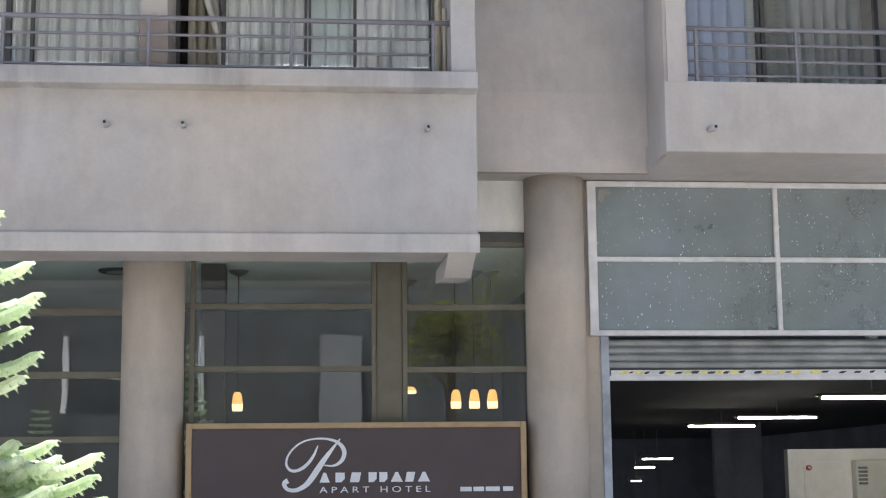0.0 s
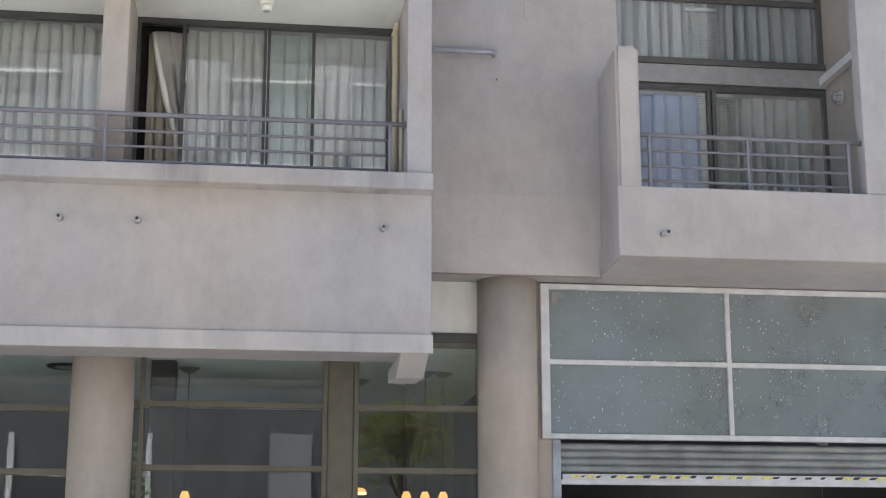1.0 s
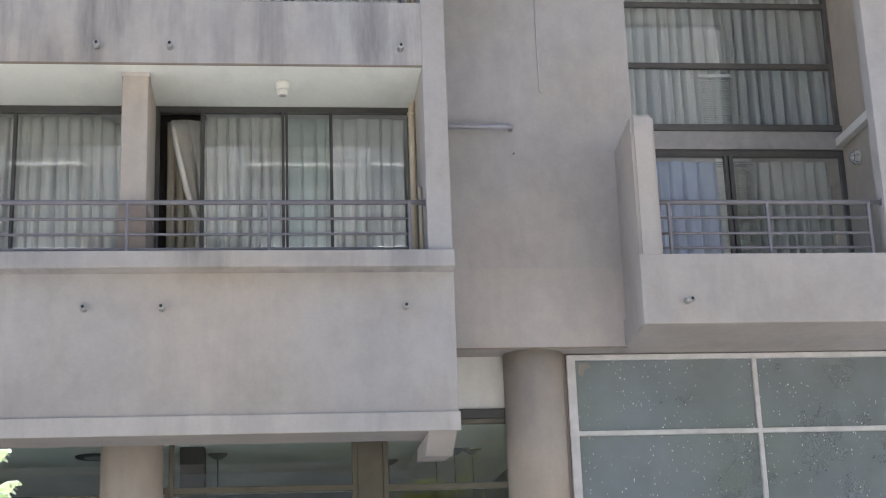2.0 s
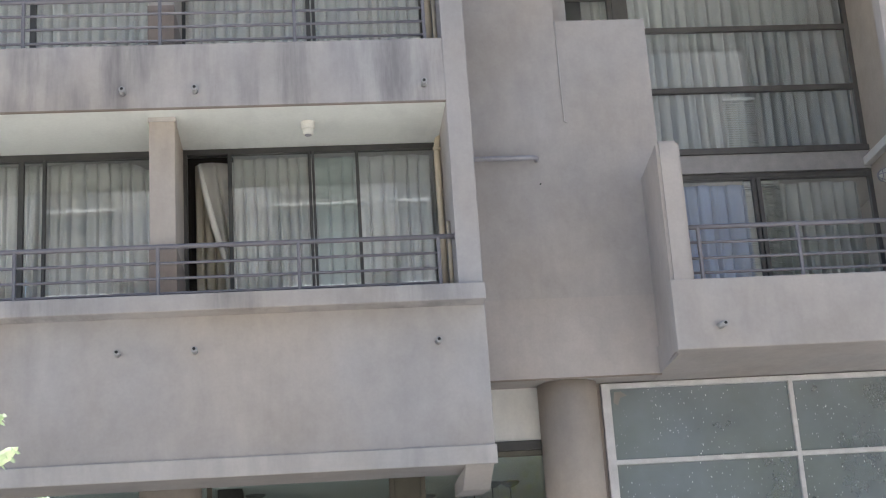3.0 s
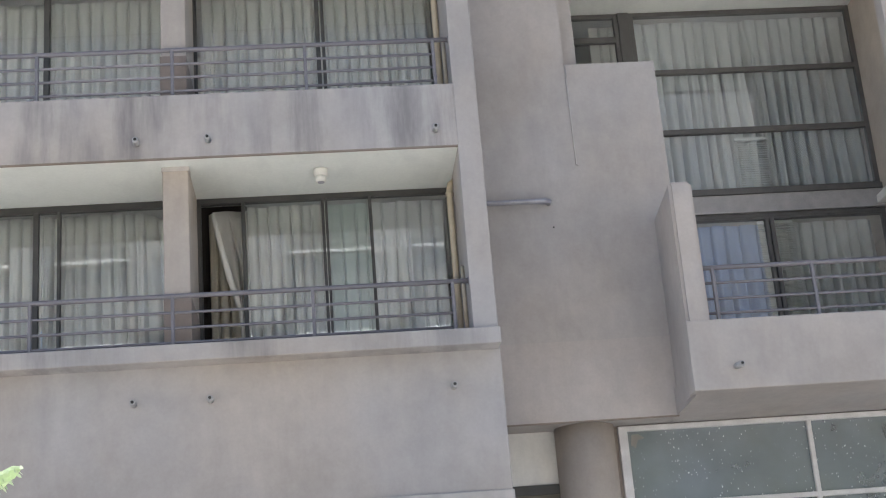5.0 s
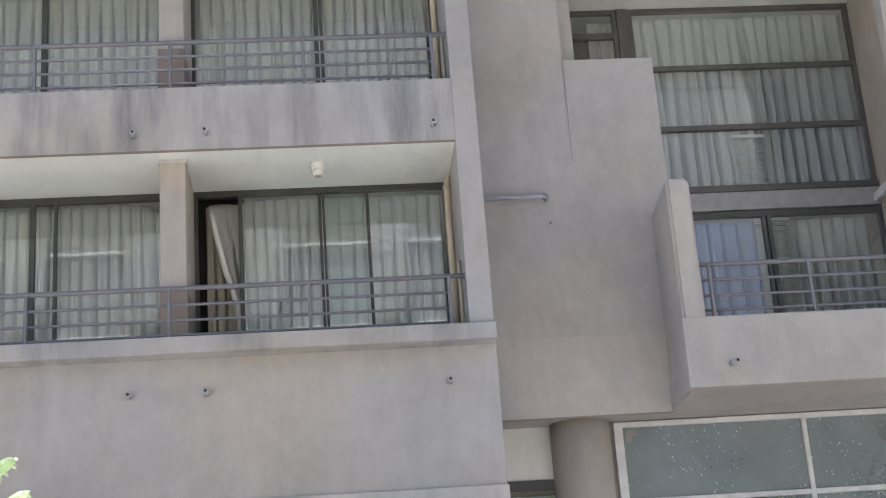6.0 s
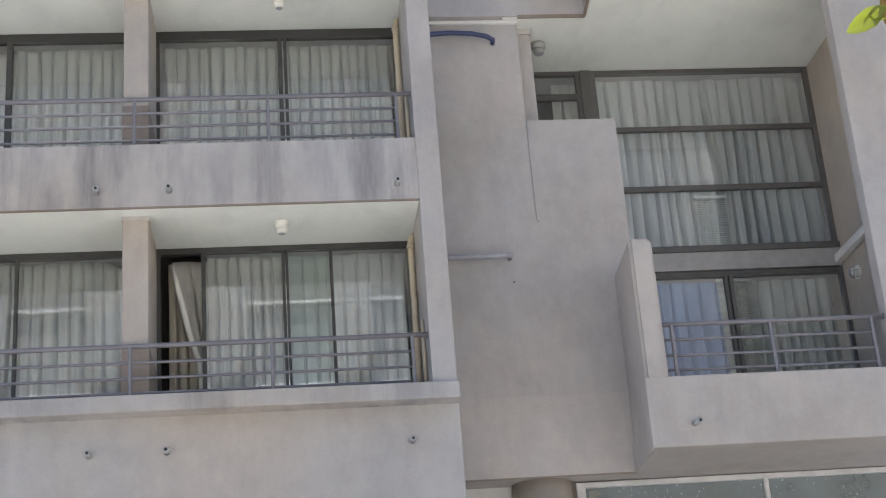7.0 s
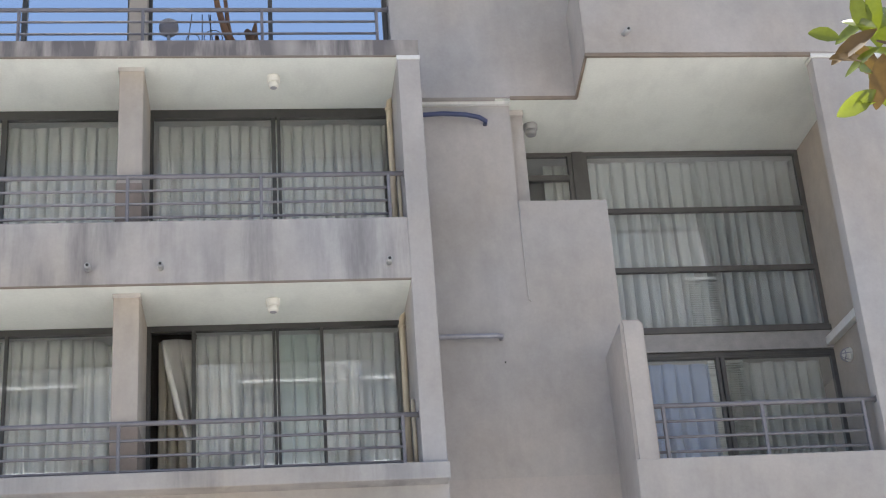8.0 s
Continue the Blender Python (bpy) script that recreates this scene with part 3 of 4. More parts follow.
curtain("cream pleated curtain hanging loosely", 0.56, 1.38, YK, B2, T2 - 0.01, M_CURTAIN_P, 0.14, 0.05, 9)
T3, B3 = H(8.045), H(6.12)
curtain("cream pleated curtain behind the sliding door", XL, -2.69, YK, B3, T3, M_CURTAIN, 0.13, 0.065, 13)
curtain("cream pleated curtain drawn across the door", -2.70, -1.47, YK, B3, T3, M_CURTAIN, 0.125, 0.065, 14)
curtain("cream pleated curtain drawn across the door", -1.12, 0.235, YK, B3, T3, M_CURTAIN, 0.12, 0.065, 15)
curtain("cream pleated curtain drawn across the door", 0.22, 1.38, YK, B3, T3, M_CURTAIN, 0.115, 0.065, 16)
YB = YR + 0.115
curtain("tall cream pleated curtain behind the fixed glazing", 3.88, 4.92, YB, H(5.84), H(8.08), M_CURTAIN_P, 0.145, 0.075, 21)
curtain("tall cream pleated curtain behind the fixed glazing", 5.24, 6.48, YB, H(5.84), H(8.08), M_CURTAIN_P, 0.145, 0.075, 22)
curtain("tall cream pleated curtain behind the fixed glazing", 4.88, 5.30, YB + 0.03, H(6.5), H(8.08), M_CURTAIN_P, 0.15, 0.05, 23)
curtain("curtain behind the sliding door, tinted blue for sky light", 3.88, 5.04, YB, H(3.3), H(5.47), M_CURTAIN_SKY, 0.15, 0.05, 24)
curtain("cream pleated curtain behind the sliding door", 5.40, 6.36, YB, H(3.3), H(5.47), M_CURTAIN_P, 0.13, 0.0655, 25)
curtain("cream curtain hanging behind the blind", 4.85, 5.36, YB + 0.16, H(5.84), H(6.6), M_CURTAIN, 0.13, 0.03, 27)
curtain("cream curtain hanging behind the blind", 4.98, 5.50, YB + 0.16, H(3.3), H(5.46), M_CURTAIN, 0.13, 0.03, 28)
curtain("short cream curtain in the small window", 3.35, 3.66, YB, H(5.83), H(8.05), M_CURTAIN, 0.12, 0.04, 26)


def blind(label, x0, x1, y, z0, z1):
    b = thing("blind", ((x0 + x1) / 2, y, z0), label, "blind")
    n = int((z1 - z0) / 0.028)
    for k in range(n):
        z = z0 + 0.028 * (k + 0.5)
        bm = shape()
        v = [bm.verts.new(p) for p in ((x0, y - 0.009, z - 0.010), (x1, y - 0.009, z - 0.010), (x1, y + 0.009, z + 0.008), (x0, y + 0.009, z + 0.008))]
        bm.faces.new(v)
        bmesh.ops.solidify(bm, geom=bm.faces[:], thickness=0.0015)
        part("slat", bm, M_BLIND, b)
    part("head_rail", soft_box(x0, x1, y - 0.015, y + 0.02, z1, z1 + 0.035, 0.004, 1), M_BLIND, b)
    return b


blind("white slatted blind between the curtains", 4.90, 5.30, YB - 0.025, H(5.86), H(6.50))
blind("white slatted blind beside the door's mullion", 5.02, 5.44, YB - 0.025, H(3.3), H(5.46))


# dark block added behind the open door, so that its gap stays black
gap_block = thing("wardrobe", (-1.05, 15.1, H(3.745)), "dark brown block added to keep the open door's gap black", "wardrobe")
part("body", soft_box(-1.6, -0.72, 14.85, 15.4, H(3.745), H(5.72), 0.01), M_DARK_FILL, gap_block)
part("door", soft_box(-1.58, -1.17, 14.83, 14.85, H(3.80), H(5.5), 0.004, 1), M_DARK_FILL, gap_block)
part("door", soft_box(-1.15, -0.74, 14.83, 14.85, H(3.80), H(5.5), 0.004, 1), M_DARK_FILL, gap_block)
# dark sheet added behind the small window in place of an unlit room
solid("wall_inner", box(shape(), 2.94, 3.8, 16.3, 16.4, H(5.83), H(8.18)), M_DARK_FILL, "dark partition added to keep the small window dark", "wall", "structure")


# ---- balcony rails ----
def railing(label, x0, x1, y, rail_z, bars, base_z, posts):
    r = thing("balcony_railing", ((x0 + x1) / 2, y, base_z), label, "railing", "balcony railings")
    part("handrail", tube(shape(), [(x0, y, rail_z), (x1, y, rail_z)], 0.024, 14), M_RAIL, r)
    part("wall_plate", soft_box(x1 - 0.012, x1 + 0.004, y - 0.03, y + 0.03, rail_z - 0.03, rail_z + 0.03, 0.003, 1), M_RAIL, r)
    for z in bars:
        part("bar", tube(shape(), [(x0, y, z), (max(posts), y, z)], 0.0135, 10), M_RAIL, r)
    for x in posts:
        part("post", soft_box(x - 0.016, x + 0.016, y - 0.024, y + 0.024, base_z, rail_z - 0.012, 0.004, 1), M_RAIL, r)
    return r


railing("mauve-grey painted steel railing on the balcony slab", XL, 1.43, 13.33, H(4.258), [H(z) for z in (4.097, 3.947, 3.805)], H(3.752), (-4.0, -2.674, -1.365, -0.057, 1.268))
railing("mauve-grey painted steel railing on the stained balcony front", XL, 1.43, 13.33, H(6.818), [H(z) for z in (6.663, 6.518, 6.369)], H(6.296), (-3.95, -2.64, -1.328, -0.015, 1.267))
railing("mauve-grey painted steel railing on the terrace edge", XL, 1.40, 13.62, H(8.975), [H(z) for z in (8.825, 8.675, 8.53)], H(8.36), (-3.79, -2.525, -1.234, 0.029, 1.267))
railing("mauve-grey painted steel railing on the tall bay's balcony", 3.69, 5.945, 13.33, H(4.256), [H(z) for z in (4.10, 3.942, 3.796)], H(3.72), (3.79, 4.775, 5.80))


# ---- drains, pipes, lamps ----
def spout(x, z, tilt=0.0, y=YF):
    s = thing("drain_spout", (x, y, H(z)), "short grey drain spout sticking out of the wall", "drain spout", "drain spouts")
    p = Vector((x, y + 0.01, H(z)))
    e = p + Vector((tilt, -0.12, -0.004))
    part("pipe", tube(shape(), [p, e, e + Vector((0, -0.003, 0))], [0.029, 0.029, 0.025], 16), M_SPOUT, s)
    # solid dark disc on the mouth: the shade inside the pipe as colour
    part("bore", tube(shape(), [e - Vector((0, 0.01, -0.004)), e + Vector((0, -0.004, 0.004))], 0.0145, 12), M_DARK, s, "dark disc standing for the shaded bore")


for x, z in ((-1.674, 5.791), (-0.99, 5.791), (1.218, 5.797), (3.868, 3.25), (3.89, 8.42)):
    spout(x, z, 0.03 if x > 3 else 0.0)
for x, z in ((-1.74, 3.257), (-1.04, 3.257), (1.213, 3.25)):
    spout(x, z, 0.0, YL)


def ceiling_lamp(x, y, z, label, r=0.072, body=M_PVC):
    l = thing("ceiling_lamp", (x, y, z), label, "lamp", "balcony ceiling lamps")
    part("base", tube(shape(), [(x, y, z), (x, y, z - 0.018), (x, y, z - 0.065), (x, y, z - 0.072)], [r, r, r * 0.96, r * 0.8], 28), body, l)
    part("shade", tube(shape(), [(x, y, z - 0.066), (x, y, z - 0.12), (x, y, z - 0.135)], [r * 0.78, r * 0.74, r * 0.62], 28), body, l)
    bm = tube(shape(), [(x, y, z - 0.134), (x, y, z - 0.139)], [r * 0.5, r * 0.46], 24)
    part("lens", bm, M_GREYPIPE, l, "grey frosted lens")


ceiling_lamp(0.08, 13.70, H(5.619), "white round lamp under the balcony ceiling")
ceiling_lamp(0.137, 13.66, H(8.161), "white round lamp under the balcony ceiling")
ceiling_lamp(3.09, 14.80, H(8.172), "white round lamp with a dark hood under the bay ceiling", 0.085, M_SPOUT)

bulk = thing("wall_lamp", (6.50, 15.05, H(5.33)), "round caged lamp on the side wall", "lamp")
c = Vector((6.515, 15.05, H(5.335)))
part("back_plate", tube(shape(), [c, c - Vector((0.03, 0, 0))], [0.085, 0.08], 24), M_PVC, bulk)
part("globe", tube(shape(), [c - Vector((d, 0, 0)) for d in (0.03, 0.06, 0.085, 0.095)], [0.062, 0.058, 0.038, 0.012], 20), M_PVC, bulk, "white glass globe")
for k in range(3):
    a = math.pi * k / 3
    arc = [c + Vector((-0.02 - 0.095 * math.sin(s), 0.08 * math.cos(s) * math.cos(a), 0.08 * math.cos(s) * math.sin(a))) for s in (math.pi * i / 10 for i in range(11))]
    part("guard_wire", tube(shape(), arc, 0.005, 6), M_GREYPIPE, bulk)
ring = [c + Vector((-0.075, 0.062 * math.cos(s), 0.062 * math.sin(s))) for s in (2 * math.pi * i / 20 for i in range(21))]
part("guard_ring", tube(shape(), ring, 0.005, 6, False), M_GREYPIPE, bulk)

solid("wall_pipe", tube(shape(), [(1.5, 14.21, H(5.365)), (2.1, 14.21, H(5.362)), (2.40, 14.20, H(5.358)), (2.432, 14.215, H(5.356)), (2.436, 14.30, H(5.354))], 0.026, 14), M_GREYPIPE, "short grey pipe along the recessed wall", "pipe")
solid("hose", tube(shape(), [(1.5, 14.20, H(7.96)), (1.75, 14.20, H(7.985)), (2.0, 14.20, H(8.0)), (2.25, 14.20, H(7.985)), (2.40, 14.20, H(7.95)), (2.47, 14.21, H(7.91)), (2.475, 14.30, H(7.90))], 0.027, 14), M_HOSE, "dark blue hose bent along the wall", "hose")
for z0, z1 in ((3.752, 5.60), (6.2, 8.14)):
    dp = thing("downpipe", (1.40, 14.0, H(z0)), "cream painted downpipe beside the pier", "downpipe", "downpipes")
    part("pipe", tube(shape(), [(1.385, 14.05, H(z0)), (1.385, 14.05, H(z1 - 0.15)), (1.40, 14.07, H(z1 - 0.06)), (1.44, 14.1, H(z1 - 0.02))], 0.033, 14), M_PIPE, dp)
    part("clip", tube(shape(), [(1.385, 14.05, H(z1 - 0.19)), (1.385, 14.05, H(z1 - 0.155))], 0.042, 14), M_PIPE, dp)
    part("pipe", tube(shape(), [(1.405, 13.62, H(z0)), (1.405, 13.62, H(z0 + 0.75))], 0.02, 10), M_PIPE, dp)

solid("wall_nail", tube(shape(), [(2.46, YC + 0.005, H(5.09)), (2.46, YC - 0.02, H(5.088))], 0.008, 8), M_DARK, "small dark nail in the wall", "nail")
# things kept on the terrace
solid("plank", soft_box(-2.3, -1.45, 13.66, 13.74, H(8.36), H(8.405), 0.006), M_GREYPIPE, "grey plank lying along the terrace edge", "plank")
drift = thing("driftwood", (-0.2, 13.85, H(8.36)), "bare brown branch leaning on the terrace", "branch")
part("limb", tube(shape(), [(-0.16, 13.8, H(8.36)), (-0.27, 13.8, H(8.62)), (-0.37, 13.8, H(8.83)), (-0.45, 13.8, H(9.15)), (-0.5, 13.8, H(9.5))], [0.075, 0.055, 0.04, 0.032, 0.025], 9), M_WOOD, drift)
part("limb", tube(shape(), [(-0.30, 13.82, H(8.66)), (-0.34, 13.82, H(8.95)), (-0.38, 13.82, H(9.4))], [0.03, 0.024, 0.02], 8), M_WOOD, drift)
part("stump", tube(shape(), [(-0.30, 13.8, H(8.50)), (-0.16, 13.8, H(8.47)), (-0.06, 13.8, H(8.56)), (-0.085, 13.8, H(8.74)), (-0.14, 13.8, H(8.83))], [0.06, 0.08, 0.085, 0.07, 0.03], 9), M_WOOD, drift)
part("limb", tube(shape(), [(-0.07, 13.8, H(8.7)), (-0.05, 13.8, H(8.84)), (-0.04, 13.8, H(8.93))], [0.04, 0.03, 0.012], 7), M_WOOD, drift)
fan = thing("desk_fan", (-0.98, 13.9, H(8.36)), "small grey round fan on the terrace", "fan")
part("stand", tube(shape(), [(-0.98, 13.9, H(8.36)), (-0.98, 13.9, H(8.85))], 0.018, 8), M_GREYPIPE, fan)
part("cage", tube(shape(), [(-0.98, 13.84, H(8.93)), (-0.98, 13.87, H(8.93)), (-0.98, 13.93, H(8.93)), (-0.98, 13.96, H(8.93))], [0.05, 0.105, 0.105, 0.05], 20), M_RAIL, fan)
wire = thing("wire_rack", (-0.62, 13.9, H(8.36)), "bent black wire plant stand", "plant stand")
for x, dx in ((-0.78, 0.05), (-0.62, 0.0), (-0.53, 0.0), (-0.5, -0.05)):
    part("leg", tube(shape(), [(x - dx, 13.9, H(8.36)), (x, 13.9, H(8.7)), (x + dx, 13.9, H(9.1))], 0.006, 6), M_WIRE, wire)
for x, z, r in ((-0.72, 8.78, 0.07), (-0.58, 8.66, 0.09), (-0.5, 8.8, 0.1)):
    part("loop", tube(shape(), [(x + r * math.cos(s), 13.9, H(z) + r * math.sin(s)) for s in (2 * math.pi * i / 14 for i in range(15))], 0.005, 5, False), M_WIRE, wire)


# ---- street level: lobby front ----
YG = 14.70
LZ0, LZ1 = 0.02, H(2.5)
window("window_10", "brown aluminium lobby glazing behind the column", YG, XL, -1.2, LZ0, LZ1, 0.06, [(-3.0, 0.07)], [(XL, -1.3, H(z), 0.065) for z in (1.683, 1.064, 0.436)],
       [(XL, -1.25, LZ0, LZ1)], frame=M_FRAME_OLIVE, pane_mat=M_GLASS_LOW)
window("window_11", "brown aluminium lobby glazing over the sign", YG, -1.2, 0.80, LZ0, LZ1, 0.05, [(-1.02, 0.05)], [(-1.15, 0.76, H(z), 0.06) for z in (1.739, 1.115)],
       [(-1.18, 0.78, LZ0, LZ1)], frame=M_FRAME_OLIVE, pane_mat=M_GLASS_LOW)
solid("window_post", soft_box(0.80, 1.06, YG + 0.02, YG + 0.14, LZ0, LZ1, 0.006), M_FRAME_OLIVE, "broad brown aluminium post in the lobby glazing", "window post", "structure")
window("window_12", "brown aluminium lobby glazing beside the column", YG, 1.06, 2.5, LZ0, H(2.4), 0.05, [], [(1.1, 2.46, H(z), 0.06) for z in (1.731, 1.105)],
       [(1.08, 2.48, LZ0, H(2.39))], frame=M_FRAME_OLIVE, pane_mat=M_GLASS_LOW)
solid("wall_over_glazing", soft_box(1.2, 2.6, YG + 0.02, YG + 0.2, H(2.5), H(3.1), 0.008), M_WHITE, "white rendered panel over the lobby glazing", "wall", "structure")
solid("glazing_head", soft_box(1.2, 2.6, YG - 0.01, YG + 0.1, H(2.40), H(2.5), 0.006), M_FRAME, "dark aluminium head strip", "wall trim", "structure")
bm = shape()
a = [bm.verts.new((x, y, z)) for x in (1.40, 1.66) for y, z in ((13.45, H(2.095)), (14.68, H(2.095)), (14.68, H(1.97)), (13.9, H(1.92)), (13.85, H(1.935)))]
for f in ((0, 1, 2, 3, 4), (9, 8, 7, 6, 5), (0, 5, 6, 1), (1, 6, 7, 2), (2, 7, 8, 3), (3, 8, 9, 4), (4, 9, 5, 0)):
    bm.faces.new([a[i] for i in f])
solid("bracket_beam", bm, M_BAND, "pale rendered beam end under the balcony wall", "beam", "structure")
# lobby room
solid("lobby_ceiling", box(shape(), XL, 3.0, YG + 0.15, 21.0, H(2.42), H(2.55)), plaster("lobby_ceiling_paint", (0.78, 0.84, 0.82), 0.0), "dim painted lobby ceiling", "ceiling", "structure")
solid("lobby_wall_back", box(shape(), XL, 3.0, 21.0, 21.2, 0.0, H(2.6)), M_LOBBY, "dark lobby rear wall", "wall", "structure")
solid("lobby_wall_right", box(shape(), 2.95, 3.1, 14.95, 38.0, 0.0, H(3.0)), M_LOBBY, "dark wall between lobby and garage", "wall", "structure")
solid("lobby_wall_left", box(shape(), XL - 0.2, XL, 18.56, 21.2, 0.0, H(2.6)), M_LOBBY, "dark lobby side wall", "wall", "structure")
solid("lobby_floor", box(shape(), XL, 3.0, 15.0, 21.0, -0.12, 0.0), plaster("pale_lobby_stone", (0.5, 0.49, 0.47), 0.0), "pale stone lobby floor", "floor", "structure")
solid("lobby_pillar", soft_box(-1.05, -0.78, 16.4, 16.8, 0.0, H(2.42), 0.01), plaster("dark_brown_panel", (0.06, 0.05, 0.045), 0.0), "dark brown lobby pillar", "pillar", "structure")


def pendant(x, y, z, long=0.24, r=0.062):
    p = thing("pendant_lamp", (x, y, z), "lit amber glass pendant lamp on a cord", "lamp", "lobby pendant lamps")
    part("shade", tube(shape(), [(x, y, z - long * 0.12), (x, y, z + long * 0.25), (x, y, z + long * 0.45)], [r, r * 0.84, r * 0.5], 18), M_AMBER, p, "amber glass shade")
    part("lit_mouth", tube(shape(), [(x, y, z - long * 0.45), (x, y, z - long * 0.38), (x, y, z - long * 0.12)], [r * 0.9, r * 0.98, r], 18), M_AMBER_LIT, p, "glowing pale glass mouth")
    part("cord", tube(shape(), [(x, y, z + long / 2), (x, y, H(2.42))], 0.006, 6), M_WIRE, p)
    part("ceiling_rose", tube(shape(), [(x, y, H(2.36)), (x, y, H(2.40)), (x, y, H(2.42))], [0.04, 0.10, 0.12], 16), M_SHUT, p)


dl = thing("downlight", (-2.0, 17.0, H(2.40)), "round dark downlight in the lobby ceiling", "lamp")
part("ring", tube(shape(), [(-2.0, 17.0, H(2.40)), (-2.0, 17.0, H(2.422))], [0.24, 0.26], 24), M_DARK, dl)
part("lens", tube(shape(), [(-2.0, 17.0, H(2.395)), (-2.0, 17.0, H(2.401))], [0.15, 0.16], 20), M_GREYPIPE, dl)


pendant(-0.66, 17.0, H(0.92))
for x in (1.84, 2.055, 2.265):
    pendant(x, 17.0, H(0.935))
pendant(1.35, 17.8, H(1.09), 0.09, 0.10)

# ---- the sign ----
sign = thing("hotel_sign", (0.6, 14.45, 0.9), "aubergine hotel sign board in a tan frame", "sign")
SX0, SX1, SZ1, SZ0 = -1.045, 2.25, H(0.573), 0.95
SY = 14.44
part("board", soft_box(SX0 + 0.05, SX1 - 0.05, SY, SY + 0.264, SZ0 + 0.05, SZ1 - 0.05, 0.004, 1), M_SIGN, sign)
for nm, b in (("frame_side", (SX0, SX0 + 0.058, SZ0, SZ1)), ("frame_side", (SX1 - 0.058, SX1, SZ0, SZ1)), ("frame_rail", (SX0 + 0.058, SX1 - 0.058, SZ1 - 0.055, SZ1)), ("frame_rail", (SX0 + 0.058, SX1 - 0.058, SZ0, SZ0 + 0.055))):
    part(nm, soft_box(b[0], b[1], SY - 0.03, SY + 0.262, b[2], b[3], 0.008), M_SIGN_EDGE, sign, "tan painted frame")


def sx(u):
    return -1.045 + (u - 330) * 0.005502


def sz(v):
    return H(0.571 - (v - 748) * 0.00549)


def ribbon(points, widths, y=SY - 0.014, depth=0.012):
    """A flat raised stroke of changing width on the board, along a smoothed line."""
    pts, ws = [Vector((x, z)) for x, z in points], list(widths)
    for _ in range(3):
        np_, nw = [pts[0]], [ws[0]]
        for k in range(len(pts) - 1):
            np_ += [pts[k].lerp(pts[k + 1], 0.25), pts[k].lerp(pts[k + 1], 0.75)]
            nw += [ws[k] * 0.75 + ws[k + 1] * 0.25, ws[k] * 0.25 + ws[k + 1] * 0.75]
        pts, ws = np_ + [pts[-1]], nw + [ws[-1]]
    bm = shape()
    rows = []
    for k, p in enumerate(pts):
        d = (pts[min(k + 1, len(pts) - 1)] - pts[max(k - 1, 0)]).normalized()
        n = Vector((-d.y, d.x)) * ws[k] / 2
        rows.append([bm.verts.new((q.x, yy, q.y)) for q, yy in ((p + n, y), (p - n, y), (p - n, y + depth), (p + n, y + depth))])
    for a, b in zip(rows, rows[1:]):
        for k in range(4):
            bm.faces.new((a[k], a[(k + 1) % 4], b[(k + 1) % 4], b[k]))
    bm.faces.new(rows[0])
    bm.faces.new(rows[-1][::-1])
    return bm


U = 0.0055
part("emblem_swash", ribbon([(sx(u), sz(v)) for u, v in ((598, 776), (570, 812), (553, 838), (540, 856), (522, 866), (505, 864), (499, 853), (507, 848))],
                            [2 * U, 9 * U, 11 * U, 9 * U, 7 * U, 6 * U, 8 * U, 9 * U]), M_LETTER, sign, "silver curved emblem stroke")
part("emblem_loop", ribbon([(sx(u), sz(v)) for u, v in ((559, 788), (552, 806), (536, 826), (515, 834), (502, 822), (508, 800), (530, 780), (562, 774), (592, 779), (607, 795), (603, 814), (588, 824), (570, 822))],
                           [2 * U, 5 * U, 6 * U, 5 * U, 4 * U, 3 * U, 3 * U, 3 * U, 5 * U, 8 * U, 7 * U, 4 * U, 2 * U]), M_LETTER, sign, "silver curved emblem stroke")
# brand name as plain blocks
def name_shape(u0, u1, kind):
    a, b, lo, hi, m = sx(u0), sx(u1), sz(852), sz(835), (sx(u0) + sx(u1)) / 2
    if kind == "peak":
        o = [(a, lo), (b, lo), (m + 0.012, hi), (m - 0.012, hi)]
    elif kind == "slant":
        o = [(a, lo), (b - 0.02, lo), (b, hi), (a + 0.02, hi)]
    else:
        o = [(a, lo), (a + (b - a) * 0.62, lo), (b, lo + 0.03), (b, hi), (a, hi)]
    return prism(shape(), o, SY - 0.016, SY + 0.002)


for u0, u1, kind in ((562, 580, "peak"), (590, 606, "flag"), (615, 635, "slant"), (648, 662, "flag"), (667, 681, "flag"), (687, 708, "peak"), (712, 730, "slant"), (735, 756, "peak")):
    part("name_block", name_shape(u0, u1, kind), M_LETTER, sign, "silver name block")


def words(text, x0, x1, z0, height, y, material, parent):
    cu = bpy.data.curves.new("words", "FONT")
    cu.body, cu.size, cu.extrude = text, 1.0, 0.02
    tmp = new("words_tmp", cu)
    bpy.context.view_layer.update()
    me = bpy.data.meshes.new_from_object(tmp.evaluated_get(bpy.context.evaluated_depsgraph_get()))
    bpy.data.objects.remove(tmp)
    xs, ys = [v.co.x for v in me.vertices], [v.co.y for v in me.vertices]
    kx, kz = (x1 - x0) / (max(xs) - min(xs)), height / (max(ys) - min(ys))
    ax, ay = min(xs), min(ys)
    for v in me.vertices:
        v.co = Vector((x0 + (v.co.x - ax) * kx, y - v.co.z * 0.3, z0 + (v.co.y - ay) * kz)) - BASE[parent]
    me.materials.clear()
    me.materials.append(material)
    ob = new("lettering", me)
    ob.parent = parent
    BASE[ob] = BASE[parent]
    return tagged(ob, "silver raised capitals reading " + text)


words("A P A R T   H O T E L", sx(562), sx(757), sz(870), 10.5 * U, SY - 0.004, M_LETTER, sign)
